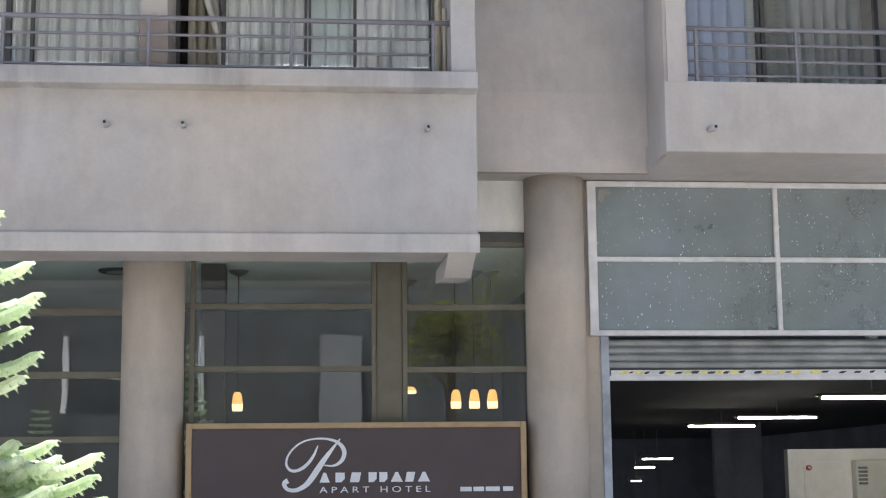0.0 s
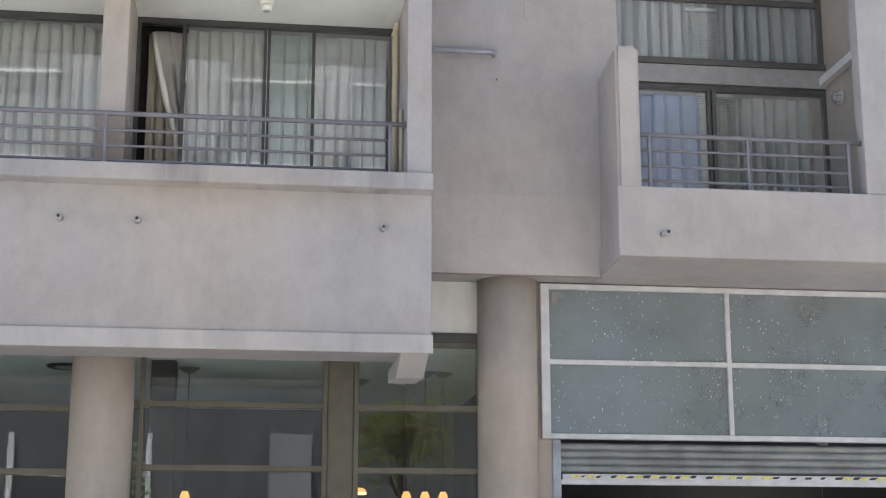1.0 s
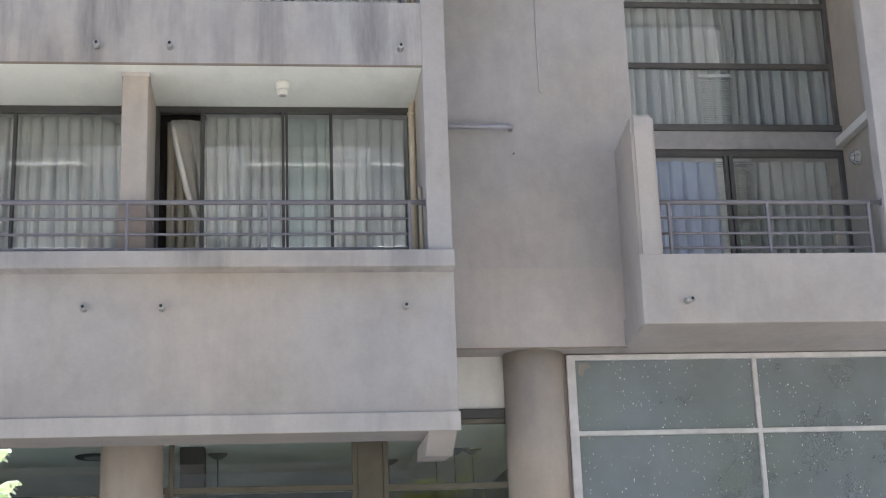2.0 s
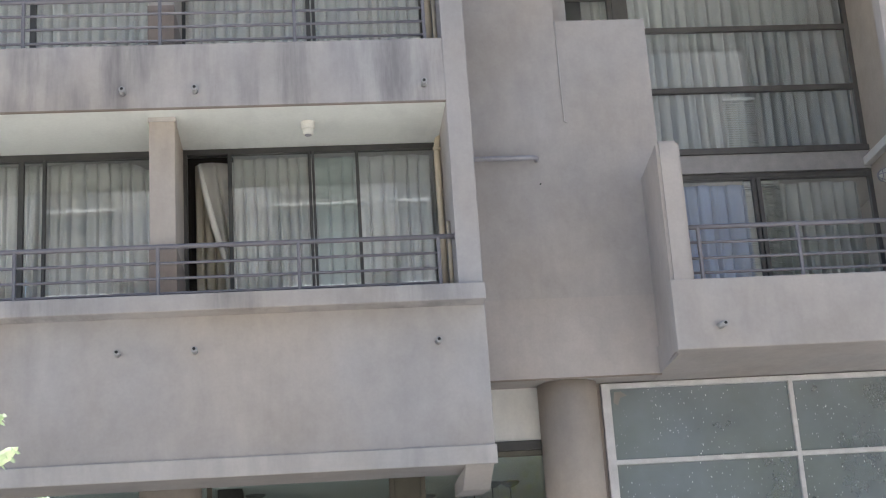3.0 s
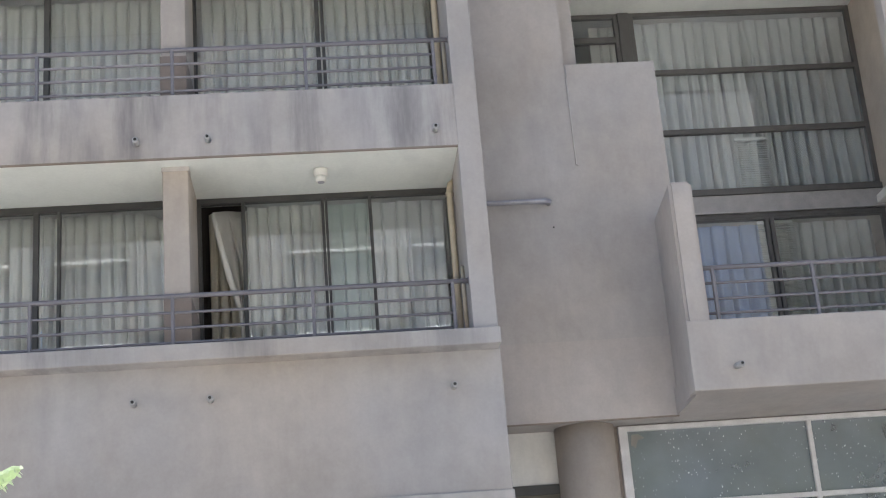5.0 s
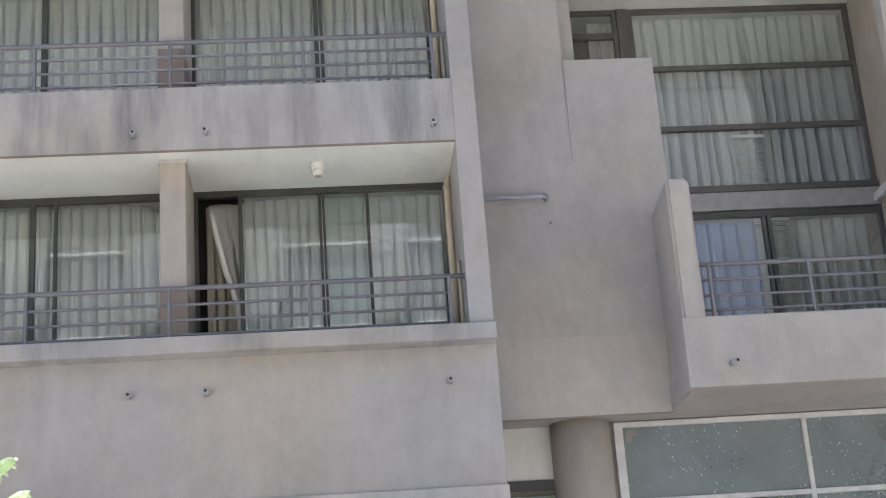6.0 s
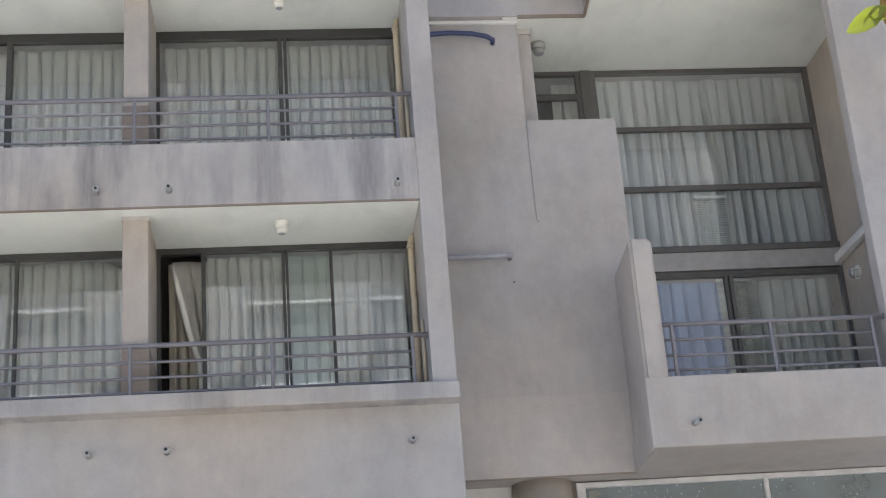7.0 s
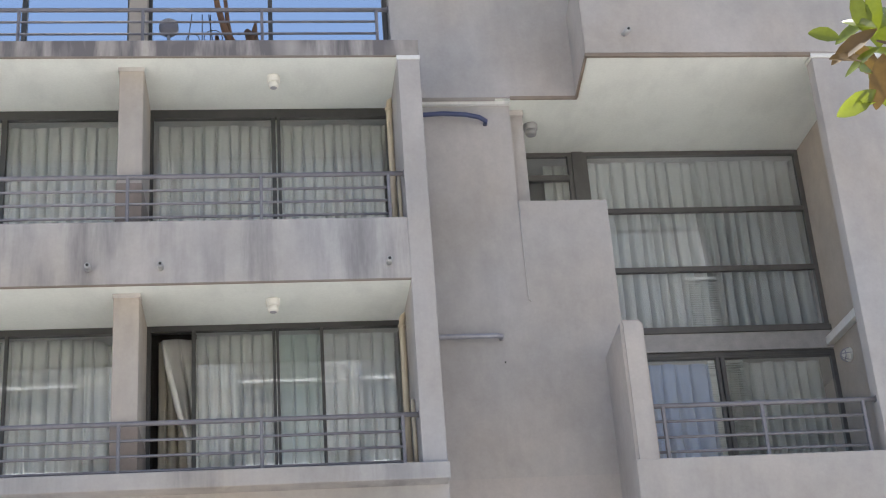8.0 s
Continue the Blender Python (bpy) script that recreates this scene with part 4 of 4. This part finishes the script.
for u0, u1 in ((810, 830), (833, 852), (855, 880), (886, 904)):
    part("address_bar", soft_box(sx(u0), sx(u1), SY - 0.01, SY + 0.002, sz(870), sz(862), 0.003, 1), M_LETTER, sign, "small silver bar")

# ---- garage front ----
YS = 14.63
GX1 = 7.4
gw = thing("window_13", (5.0, YS, H(1.41)), "pale steel-framed dusty glazing over the garage", "window", kind="structure")
GT, GB = H(3.026), H(1.434)
part("window_frame", soft_box(2.953, 3.045, YS - 0.02, YS + 0.06, GB, GT, 0.005, 1), M_STEEL, gw)
part("window_head", soft_box(3.03, GX1, YS - 0.02, YS + 0.06, GT - 0.055, GT, 0.005, 1), M_STEEL, gw)
part("window_sill", soft_box(3.03, GX1, YS - 0.02, YS + 0.06, GB, GB + 0.055, 0.005, 1), M_STEEL, gw)
for x in (4.934, 6.95):
    part("mullion", soft_box(x - 0.024, x + 0.024, YS - 0.018, YS + 0.055, GB + 0.055, GT - 0.055, 0.005, 1), M_STEEL, gw)
part("transom", soft_box(3.03, GX1, YS - 0.016, YS + 0.05, H(2.192), H(2.242), 0.005, 1), M_STEEL, gw)
for x0, x1 in ((3.04, 4.91), (4.96, 6.92), (6.98, GX1)):
    for z0, z1 in ((GB + 0.055, H(2.192)), (H(2.242), GT - 0.055)):
        p = part("pane", box(shape(), x0, x1, YS + 0.02, YS + 0.026, z0, z1), M_GLASS_DUST, gw)
        p.visible_shadow = False
# torn corner of old film on the upper pane
solid("film_scrap", prism(shape(), [(3.09, H(2.94)), (3.16, H(2.945)), (3.22, H(2.90)), (3.15, H(2.88)), (3.12, H(2.80)), (3.075, H(2.83))], YS + 0.012, YS + 0.016), plaster("old_film", (0.30, 0.285, 0.25), 0.4), "torn scrap of old film on the pane", "film")
pole = thing("store_post", (6.08, 15.1, H(1.25)), "pale square post behind the dusty glazing", "post")
part("post", soft_box(6.03, 6.13, 15.06, 15.16, H(1.25), H(2.79), 0.004, 1), M_WHITE, pole)
part("arm", soft_box(6.13, 7.0, 15.08, 15.14, H(2.17), H(2.22), 0.004, 1), M_WHITE, pole)
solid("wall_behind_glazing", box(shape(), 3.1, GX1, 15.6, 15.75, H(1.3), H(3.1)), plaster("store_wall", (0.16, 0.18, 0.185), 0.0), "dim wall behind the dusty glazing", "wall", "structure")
solid("wall_sliver", box(shape(), 2.86, 3.065, YS + 0.05, YS + 0.2, 0.0, H(3.1)), M_COLUMN, "rendered strip beside the column", "wall", "structure")
solid("jamb_left", soft_box(3.065, 3.15, YS + 0.03, YS + 0.16, 0.0, GB, 0.006), M_JAMB, "pale grey steel door jamb", "door jamb", "structure")
solid("jamb_right", soft_box(GX1 - 0.08, GX1, YS + 0.03, YS + 0.16, 0.0, GB, 0.006), M_JAMB, "pale grey steel door jamb", "door jamb", "structure")
shut = thing("roller_shutter", (5.2, YS + 0.1, H(1.0)), "grey steel roller shutter, rolled up to its last slats", "roller shutter")
for k in range(4):
    z = H(1.405) - 0.075 * (k + 1)
    pts = [(YS + 0.085, z), (YS + 0.066, z + 0.018), (YS + 0.060, z + 0.04), (YS + 0.066, z + 0.06), (YS + 0.085, z + 0.0735), (YS + 0.1, z + 0.0735), (YS + 0.1, z)]
    bm = shape()
    aa = [bm.verts.new((3.15, y, zz)) for y, zz in pts]
    bb = [bm.verts.new((GX1 - 0.08, y, zz)) for y, zz in pts]
    for i in range(len(pts)):
        bm.faces.new((aa[i], aa[(i + 1) % len(pts)], bb[(i + 1) % len(pts)], bb[i]))
    part("slat", bm, M_SHUT, shut)
part("bottom_bar", soft_box(3.15, GX1 - 0.08, YS + 0.04, YS + 0.11, H(0.985), H(1.035), 0.006), M_STEEL, shut, "pale steel bottom bar")
part("tape_strip", box(shape(), 3.17, GX1 - 0.1, YS + 0.05, YS + 0.09, H(1.035), H(1.09)), M_STEEL, shut, "pale worn tape strip")
part("dark_strip", box(shape(), 3.17, GX1 - 0.1, YS + 0.07, YS + 0.09, H(1.0905), H(1.11)), M_BLACK, shut, "dark strip above the tape")
rt = random.Random(8)
x = 3.25
k = 0
while x < 7.2:
    yellow = k % 2 == 0
    w = rt.uniform(0.075, 0.125) if yellow else rt.uniform(0.05, 0.085)
    if rt.random() > (0.14 if x < 5.4 else 0.5) or (not yellow and x > 5.4 and rt.random() < 0.7):
        lo, hi = (1.05, 1.082) if yellow else (1.052 + rt.uniform(-0.002, 0.006), 1.078 + rt.uniform(-0.006, 0.006))
        dx, c = rt.uniform(0.015, 0.03), rt.uniform(0.004, 0.02)
        part("tape_stripe", prism(shape(), [(x + c, H(lo)), (x + w - c, H(lo)), (x + w, H(lo + 0.008)), (x + w + dx, H(hi)), (x + dx + c, H(hi)), (x + dx * 0.3, H(hi - 0.012))], YS + 0.046, YS + 0.052), M_YELLOW if yellow else M_BLACK, shut,
             "yellow hazard tape" if yellow else "black hazard tape")
    x += w + 0.004
    k += 1
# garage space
# near-black blue puts the ceiling's lack of light into its colour
solid("garage_ceiling", box(shape(), 3.1, 13.0, 14.85, 42.0, H(1.15), H(1.25)), plaster("unlit_ceiling_tone", (0.016, 0.021, 0.036), 0.1), "dark garage ceiling", "ceiling", "structure")
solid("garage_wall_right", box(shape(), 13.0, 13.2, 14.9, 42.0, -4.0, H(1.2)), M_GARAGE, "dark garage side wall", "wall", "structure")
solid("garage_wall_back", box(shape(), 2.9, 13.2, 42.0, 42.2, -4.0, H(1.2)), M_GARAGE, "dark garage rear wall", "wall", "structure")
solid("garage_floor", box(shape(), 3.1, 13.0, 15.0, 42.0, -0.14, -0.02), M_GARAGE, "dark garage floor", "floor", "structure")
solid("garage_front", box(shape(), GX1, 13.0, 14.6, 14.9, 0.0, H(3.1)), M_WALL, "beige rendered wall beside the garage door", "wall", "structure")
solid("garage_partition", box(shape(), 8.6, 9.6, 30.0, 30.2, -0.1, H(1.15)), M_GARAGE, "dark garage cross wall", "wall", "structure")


def tube_lamp(x0, x1, y, z):
    t = thing("tube_lamp", ((x0 + x1) / 2, y, z), "lit fluorescent tube lamp under the garage ceiling", "lamp", "garage tube lamps")
    part("tube", tube(shape(), [(x0 + 0.03, y, z), (x1 - 0.03, y, z)], 0.017, 10), M_TUBE, t, "glowing white tube")
    # dark tray with lips, added to keep the tube's light off the ceiling
    part("tray", soft_box(x0, x1, y - 0.11, y + 0.11, z + 0.024, z + 0.05, 0.004, 1), M_DARK, t)
    for dy in (-0.11, 0.106):
        part("light_stop_lip", box(shape(), x0, x1, y + dy, y + dy + 0.004, z + 0.011, z + 0.024), M_DARK, t)
    for x in (x0, x1 - 0.03):
        part("end_cap", soft_box(x, x + 0.03, y - 0.02, y + 0.02, z - 0.02, z + 0.024, 0.003, 1), M_DARK, t)
    part("hanger", tube(shape(), [((x0 + x1) / 2, y, z + 0.08), ((x0 + x1) / 2, y, H(1.15))], 0.008, 6), M_SHUT, t)


for x0, x1, y, z in ((6.77, 8.01, 25.3, 0.90), (6.63, 7.90, 21.9, 0.90), (5.96, 7.22, 16.45, 0.90), (8.23, 9.0, 35.0, 0.478), (8.06, 8.6, 35.1, 0.278), (7.98, 8.28, 35.2, -0.04)):
    tube_lamp(x0, x1, y, H(z))
booth = thing("garage_booth", (7.5, 19.0, 0.0), "white painted booth wall inside the garage", "booth")
M_BOOTH = plaster("white_booth_paint", (0.86, 0.86, 0.84), 0.05, patch=0.05)
part("wall_panel", soft_box(6.42, 9.0, 19.0, 19.15, -0.02, H(0.368), 0.006), M_BOOTH, booth)
part("door_leaf", soft_box(6.63, 7.2, 18.988, 19.004, -0.02, H(0.20), 0.003, 1), M_BOOTH, booth)
part("side_panel", soft_box(8.85, 9.0, 19.15, 21.0, -0.02, H(0.368), 0.006), M_BOOTH, booth)
al = thing("fire_alarm", (6.69, 18.97, H(0.125)), "small round red fire alarm on the booth", "alarm")
part("housing", tube(shape(), [(6.69, 19.006, H(0.125)), (6.69, 18.95, H(0.125))], [0.036, 0.033], 20), M_RED, al)
part("button", tube(shape(), [(6.69, 18.95, H(0.125)), (6.69, 18.94, H(0.125))], [0.016, 0.014], 14), M_PVC, al)
ac = thing("wall_unit", (7.5, 18.9, H(0.0)), "white wall box with a grey grille on the booth", "wall box")
part("cover", soft_box(7.27, 7.9, 18.82, 19.006, H(-0.3), H(0.22), 0.02), M_PVC, ac)
for k in range(5):
    part("louvre", soft_box(7.30, 7.42, 18.805, 18.83, H(-0.10 + 0.05 * k), H(-0.068 + 0.05 * k), 0.003, 1), M_SHUT, ac, "grey louvre")


# ---- opposite house, behind the camera ----
YO = -24.0
opp = thing("opposite_house", (0, YO, 0.0), "tall beige house with white ledges across the street", "house")
part("wall", box(shape(), -14.4, 25.8, YO - 11.5, YO, 0.0, 32.3), M_OPP, opp)
part("plinth", soft_box(-14.4, 25.8, YO - 0.14, YO + 0.14, 0.0, 12.6, 0.02, 1), plaster("dark_stone", (0.115, 0.118, 0.118), 0.1, patch=0.25), opp, "dark stone lower storeys")
part("roof", soft_box(-14.7, 26.1, YO - 11.8, YO + 0.3, 32.3, 32.7, 0.02, 1), M_OPP_WHITE, opp)
M_OPP_PALE = plaster("opposite_pale_render", (0.80, 0.79, 0.76), 0.1)


def ledge(x0, x1, z, deep=0.22):
    """A projecting ledge with a sloped top."""
    bm = shape()
    v = [bm.verts.new((x, y, zz)) for x in (x0, x1) for y, zz in ((YO - 0.02, z - 0.03), (YO + deep, z - 0.03), (YO + deep, z), (YO - 0.02, z + 0.17))]
    for f in ((0, 1, 2, 3), (7, 6, 5, 4), (0, 4, 5, 1), (1, 5, 6, 2), (2, 6, 7, 3), (3, 7, 4, 0)):
        bm.faces.new([v[i] for i in f])
    return bm


for x0, x1, z0, z1 in ((-14.4, 9.5, 15.5, 19.8), (-14.4, 9.5, 25.0, 29.4)):
    part("spandrel", soft_box(x0, x1, YO - 0.1, YO + 0.06, z0, z1, 0.01, 1), plaster("white_spandrel", (0.66, 0.66, 0.65), 0.05, patch=0.05), opp, "white painted facade band")
for z in (13.45, 16.65, 19.85, 23.05, 26.25, 29.45):
    part("ledge", ledge(-14.4, 9.5, z), M_OPP_WHITE, opp, "white painted ledge")
part("ledge", ledge(-8.0, -3.4, 5.34, 0.4), M_OPP_WHITE, opp, "white painted ledge")
for x in (-10.1, -5.75, -1.38, 3.3):
    part("bay", soft_box(x - 1.15, x, YO - 0.02, YO + 0.42, 17.0, 20.6, 0.02, 1), M_OPP_PALE, opp, "pale rendered bay")
    part("bay_edge", soft_box(x, x + 0.26, YO - 0.02, YO + 0.62, 17.6, 20.6, 0.01, 1), M_OPP_WHITE, opp, "white painted bay edge")
for x in (-3.69, -1.43, 3.0, 5.14):
    part("bay_edge", soft_box(x, x + 0.2, YO - 0.02, YO + 0.4, 26.6, 29.3, 0.01, 1), M_OPP_WHITE, opp, "white painted bay edge")
for x in (-8.09, -3.36):
    part("bay_edge", soft_box(x - 0.09, x + 0.09, YO - 0.02, YO + 0.5, 4.1, 6.8, 0.01, 1), M_OPP_WHITE, opp, "white painted bay edge")
part("bay", soft_box(0.84, 2.37, YO - 0.02, YO + 0.8, 3.0, 6.8, 0.02, 1), plaster("grey_bay", (0.29, 0.29, 0.285), 0.1), opp, "pale rendered bay")
part("dormer", slab_of(shape(), [(18.2, YO - 0.02), (19.35, YO - 0.02), (19.35, YO + 0.7), (18.2, YO + 0.7)], 25.0, 26.6), M_OPP_WHITE, opp, "white painted box window")
for z in (13.6, 20.9, 22.8, 29.8):
    for x in (-12.6, -8.2, -4.0, 0.6, 5.4, 11.5, 15.0, 22.0):
        w = part("window", soft_box(x, x + 1.3, YO - 0.04, YO + 0.03, z, z + 1.75, 0.01, 1), M_OPP, opp)
        part("pane", box(shape(), x + 0.08, x + 1.22, YO + 0.02, YO + 0.04, z + 0.08, z + 1.67), M_OPP_GLASS, w)


# ---- trees ----
def leaf(bm, base, tip, width, bend=0.15, up=None, mat=0):
    base, tip = Vector(base), Vector(tip)
    d = tip - base
    side = d.cross(up or Vector((0, -1, 0.4))).normalized()
    nrm = side.cross(d).normalized()
    rows = []
    for t, w in ((0.0, 0.08), (0.18, 0.62), (0.42, 1.0), (0.68, 0.88), (0.86, 0.56), (0.96, 0.24), (1.0, 0.03)):
        mid = base + d * t - nrm * d.length * bend * (t * t)
        fold = nrm * width * w * 0.14
        rows.append([bm.verts.new(mid - side * width * w / 2 + fold), bm.verts.new(mid), bm.verts.new(mid + side * width * w / 2 + fold)])
    for a, b in zip(rows, rows[1:]):
        for k in range(2):
            f = bm.faces.new((a[k], a[k + 1], b[k + 1], b[k]))
            f.smooth, f.material_index = True, mat
    return bm


def magnolia(x, y, crown, radius, height, seed, count):
    rnd = random.Random(seed)
    t = thing("magnolia_tree", (x, y, 0.0), "broad-leaved evergreen tree with large glossy leaves", "tree", "street trees")
    top = Vector((x, y, crown + radius * 0.6))
    part("trunk", tube(shape(), [(x, y, -0.02), (x + 0.04, y, 1.2), (x - 0.03, y + 0.05, 2.6), (x, y, crown), top], [0.16, 0.13, 0.11, 0.07, 0.02], 12), M_BARK, t)
    lb = bmesh.new()
    for k in range(60):
        a, e = rnd.uniform(0, 2 * math.pi), rnd.uniform(-0.5, 1.2)
        start = Vector((x, y, crown + rnd.uniform(-1.2, 0.9)))
        d = Vector((math.cos(a) * math.cos(e), math.sin(a) * math.cos(e), math.sin(e)))
        end = Vector((x, y, crown)) + Vector((d.x * radius, d.y * radius, d.z * radius * height)) * rnd.uniform(0.7, 1.0)
        mid = (start + end) / 2 + Vector((0, 0, 0.18))
        if k < 26:
            part("limb", tube(shape(), [start, mid, end], [0.035, 0.022, 0.008], 7), M_BARK, t)
        for n in range(count):
            s = rnd.uniform(0.35, 1.05)
            p = (start.lerp(mid, s * 2) if s < 0.5 else mid.lerp(end, s * 2 - 1)) + Vector([rnd.uniform(-0.22, 0.22) for _ in range(3)])
            v = Vector((rnd.uniform(-1, 1), rnd.uniform(-1, 1), rnd.uniform(-0.5, 0.9))).normalized()
            leaf(lb, p, p + v * rnd.uniform(0.11, 0.18), rnd.uniform(0.045, 0.07), 0.2, Vector((rnd.uniform(-0.4, 0.4), rnd.uniform(-0.4, 0.4), 1)), 0 if rnd.random() < 0.75 else 1)
    tagged(part("crown", lb, [M_LEAF, M_BROWNLEAF], t, "crown of large glossy green leaves"), kind="stuff")
    return t


mag = magnolia(4.75, 3.7, 5.3, 1.95, 0.9, 5, 30)
magnolia(8.2, 3.3, 4.6, 1.7, 0.85, 6, 22)
magnolia(3.0, 1.1, 4.05, 1.25, 0.9, 8, 20)
# the spray that hangs into view
part("twig", tube(shape(), [(3.2, 4.1, 4.35), (2.55, 4.18, 4.25), (2.2, 4.2, 4.22), (2.13, 4.2, 4.24)], [0.016, 0.011, 0.008, 0.004], 8), M_BARK, mag)
SPRAY = [
    (2.000, 2.648, 1.891, 2.678),
    (2.121, 2.662, 1.963, 2.580),
    (2.113, 2.598, 1.933, 2.549),
    (2.115, 2.662, 2.042, 2.764),
    (2.106, 2.667, 2.079, 2.830),
    (2.141, 2.678, 2.146, 2.878),
    (2.110, 2.580, 2.008, 2.539),
    (2.109, 2.557, 2.033, 2.497),
    (2.133, 2.575, 2.088, 2.383),
    (2.077, 2.429, 1.946, 2.353),
    (2.082, 2.414, 2.014, 2.375),
    (2.159, 2.667, 2.241, 2.830),
    (2.141, 2.575, 2.184, 2.440),
]
for k, (x0, z0, x1, z1) in enumerate(SPRAY):
    lean = 0.06 * math.sin(2.4 * k)
    bm = leaf(shape(), (x0, 4.2 - lean, H(z0)), (x1, 4.2 + lean, H(z1)), 0.066 + 0.012 * math.sin(k * 1.7), 0.1, Vector((0.35 * math.sin(3 * k), -1, 0.1 + 0.45 * math.sin(1.3 * k))))
    part("leaf", bm, M_BROWNLEAF if k in (1, 2, 8) else M_LEAF, mag)
rs = random.Random(12)
for k in range(26):
    a = rs.uniform(0, 6.28)
    c = Vector((rs.uniform(2.13, 2.42), rs.uniform(4.15, 4.5), H(rs.uniform(2.5, 2.82))))
    v = Vector((0.9 * math.cos(a), 0.5 * rs.uniform(-1, 1), math.sin(a)))
    if v.x < 0 and c.x < 2.22:
        v.x *= 0.3
    part("leaf", leaf(shape(), c, c + v.normalized() * rs.uniform(0.11, 0.16), rs.uniform(0.055, 0.075), 0.15, Vector((rs.uniform(-0.6, 0.6), -1, rs.uniform(-0.4, 0.8)))), M_BROWNLEAF if rs.random() < 0.3 else M_LEAF, mag)


def frond(rnd, verts, faces, p0, p1, thick):
    """One finger of a twig: a fleshy core that curls up at its tip, with overlapping scale leaves whose points hang out below."""
    ax = p1 - p0
    ln = ax.length
    ax.normalize()
    o1 = ax.cross(Vector((0, 0, 1))).normalized()
    o2 = o1.cross(ax)
    rings, sides = 9, 8
    first = len(verts)
    line = []
    for r in range(rings):
        f = r / (rings - 1)
        c = p0.lerp(p1, f) + Vector((0, 0, 0.10 * ln * f * f - 0.12 * ln * math.sin(math.pi * f)))
        size = thick * (0.72 + 0.28 * f if f < 0.8 else max(0.12, math.sqrt(max(0.0, 1.0 - ((f - 0.8) / 0.2) ** 2))))
        line.append((c, size))
        for k in range(sides):
            a = 2 * math.pi * k / sides
            verts.append(c + (o1 * math.cos(a) * 1.12 + o2 * math.sin(a) * 0.8) * size)
    for r in range(rings - 1):
        for k in range(sides):
            a, b = first + r * sides, first + (r + 1) * sides
            faces.append((a + k, a + (k + 1) % sides, b + (k + 1) % sides, b + k))
    n_all = int(ln / 0.0042)
    for n in range(n_all):
        f = n / n_all
        i = min(rings - 2, int(f * (rings - 1)))
        u = f * (rings - 1) - i
        c, size = line[i][0].lerp(line[i + 1][0], u), line[i][1] * (1 - u) + line[i + 1][1] * u
        th = n * 2.4 + rnd.uniform(-0.2, 0.2)
        out = o1 * math.cos(th) * 1.12 + o2 * math.sin(th) * 0.8
        root = c + out * size * 0.86
        tip = c + out * size * 1.34 + ax * 0.013 - Vector((0, 0, 0.007))
        wd = ax.cross(out).normalized() * 0.0062
        k = len(verts)
        verts += [root + wd, root - wd, root.lerp(tip, 0.6) - wd * 0.8, tip, root.lerp(tip, 0.6) + wd * 0.8]
        faces.append((k, k + 1, k + 2, k + 3, k + 4))


# boughs that reach out to the right, as tips over the pavement: x, y, height
BOUGHS = [(-0.77, 4.4, 2.225), (-0.75, 4.45, 2.14), (-0.75, 4.3, 2.09), (-0.79, 4.5, 2.045), (-0.73, 4.35, 1.955), (-0.79, 4.45, 1.895), (-0.86, 4.4, 2.38), (-0.91, 4.45, 2.49),
          (-0.70, 4.5, 1.705), (-0.55, 4.35, 1.66), (-0.57, 4.45, 1.60), (-0.53, 4.3, 1.535), (-0.64, 4.4, 1.625), (-0.67, 4.25, 1.57)]


def conifer(x, y, seed):
    rnd = random.Random(seed)
    t = thing("young_conifer", (x, y, 0.0), "young conifer with thick bright green needle fingers", "tree", "street trees")
    part("trunk", tube(shape(), [(x, y, -0.02), (x + 0.02, y, 1.5), (x, y, 3.0), (x, y, 4.15)], [0.07, 0.055, 0.035, 0.008], 10), M_BARK, t)
    verts, faces = [], []
    boughs = []
    z = 0.5
    while z < 4.0:
        reach = max(0.08, 0.92 - 0.36 * (z - 1.6)) if z > 1.5 else 1.0
        off = rnd.uniform(0, 6.3)
        for b in range(6):
            a = off + b * math.pi / 3 + rnd.uniform(-0.2, 0.2)
            boughs.append((Vector((x, y, z)), Vector((x, y, z)) + Vector((math.cos(a), math.sin(a), 0.1)) * reach * rnd.uniform(0.84, 1.0)))
        z += 0.16
    for tip in BOUGHS:
        boughs.append((Vector((x, y, tip[2] + 0.16 + rnd.uniform(-0.06, 0.06))), Vector(tip)))
    for start, end in boughs:
        L = (end - start).length
        d = (end - start).normalized()
        path = [start.lerp(end, f) - Vector((0, 0, 0.05 * L * math.sin(math.pi * f))) for f in (0, 0.25, 0.5, 0.75, 1.0)]
        part("branch", tube(shape(), path[:4] + [path[3].lerp(path[4], 0.4)], [0.014, 0.011, 0.009, 0.007, 0.004], 6), M_BARK, t)
        side = Vector((-d.y, d.x, 0)).normalized()
        frond(rnd, verts, faces, path[3].lerp(path[4], 0.1), path[4], 0.027)
        m = 2 + int(L * 7)
        for n in range(m):
            f = 0.22 + 0.66 * n / m
            i = int(f * 4)
            p = path[i].lerp(path[i + 1], f * 4 - i)
            for sg in (-1, 1):
                q = p + (d * 0.85 + side * sg * 0.55).normalized() * rnd.uniform(0.13, 0.19) * (1.1 - 0.35 * f) + Vector((0, 0, rnd.uniform(-0.02, 0.025)))
                frond(rnd, verts, faces, p, q, rnd.uniform(0.02, 0.027))
    me = bpy.data.meshes.new("needles")
    me.from_pydata([v - BASE[t] for v in verts], [], faces)
    me.materials.append(M_NEEDLE)
    ob = new("needles", me)
    ob.parent = t
    tagged(ob, "thick bright green needle fingers", kind="stuff")
    return t


pine = conifer(-1.86, 4.6, 3)
copy_thing(pine, pose(-4.4, 3.2, 0, 0, 0, 70) @ Matrix.Scale(0.74, 4))
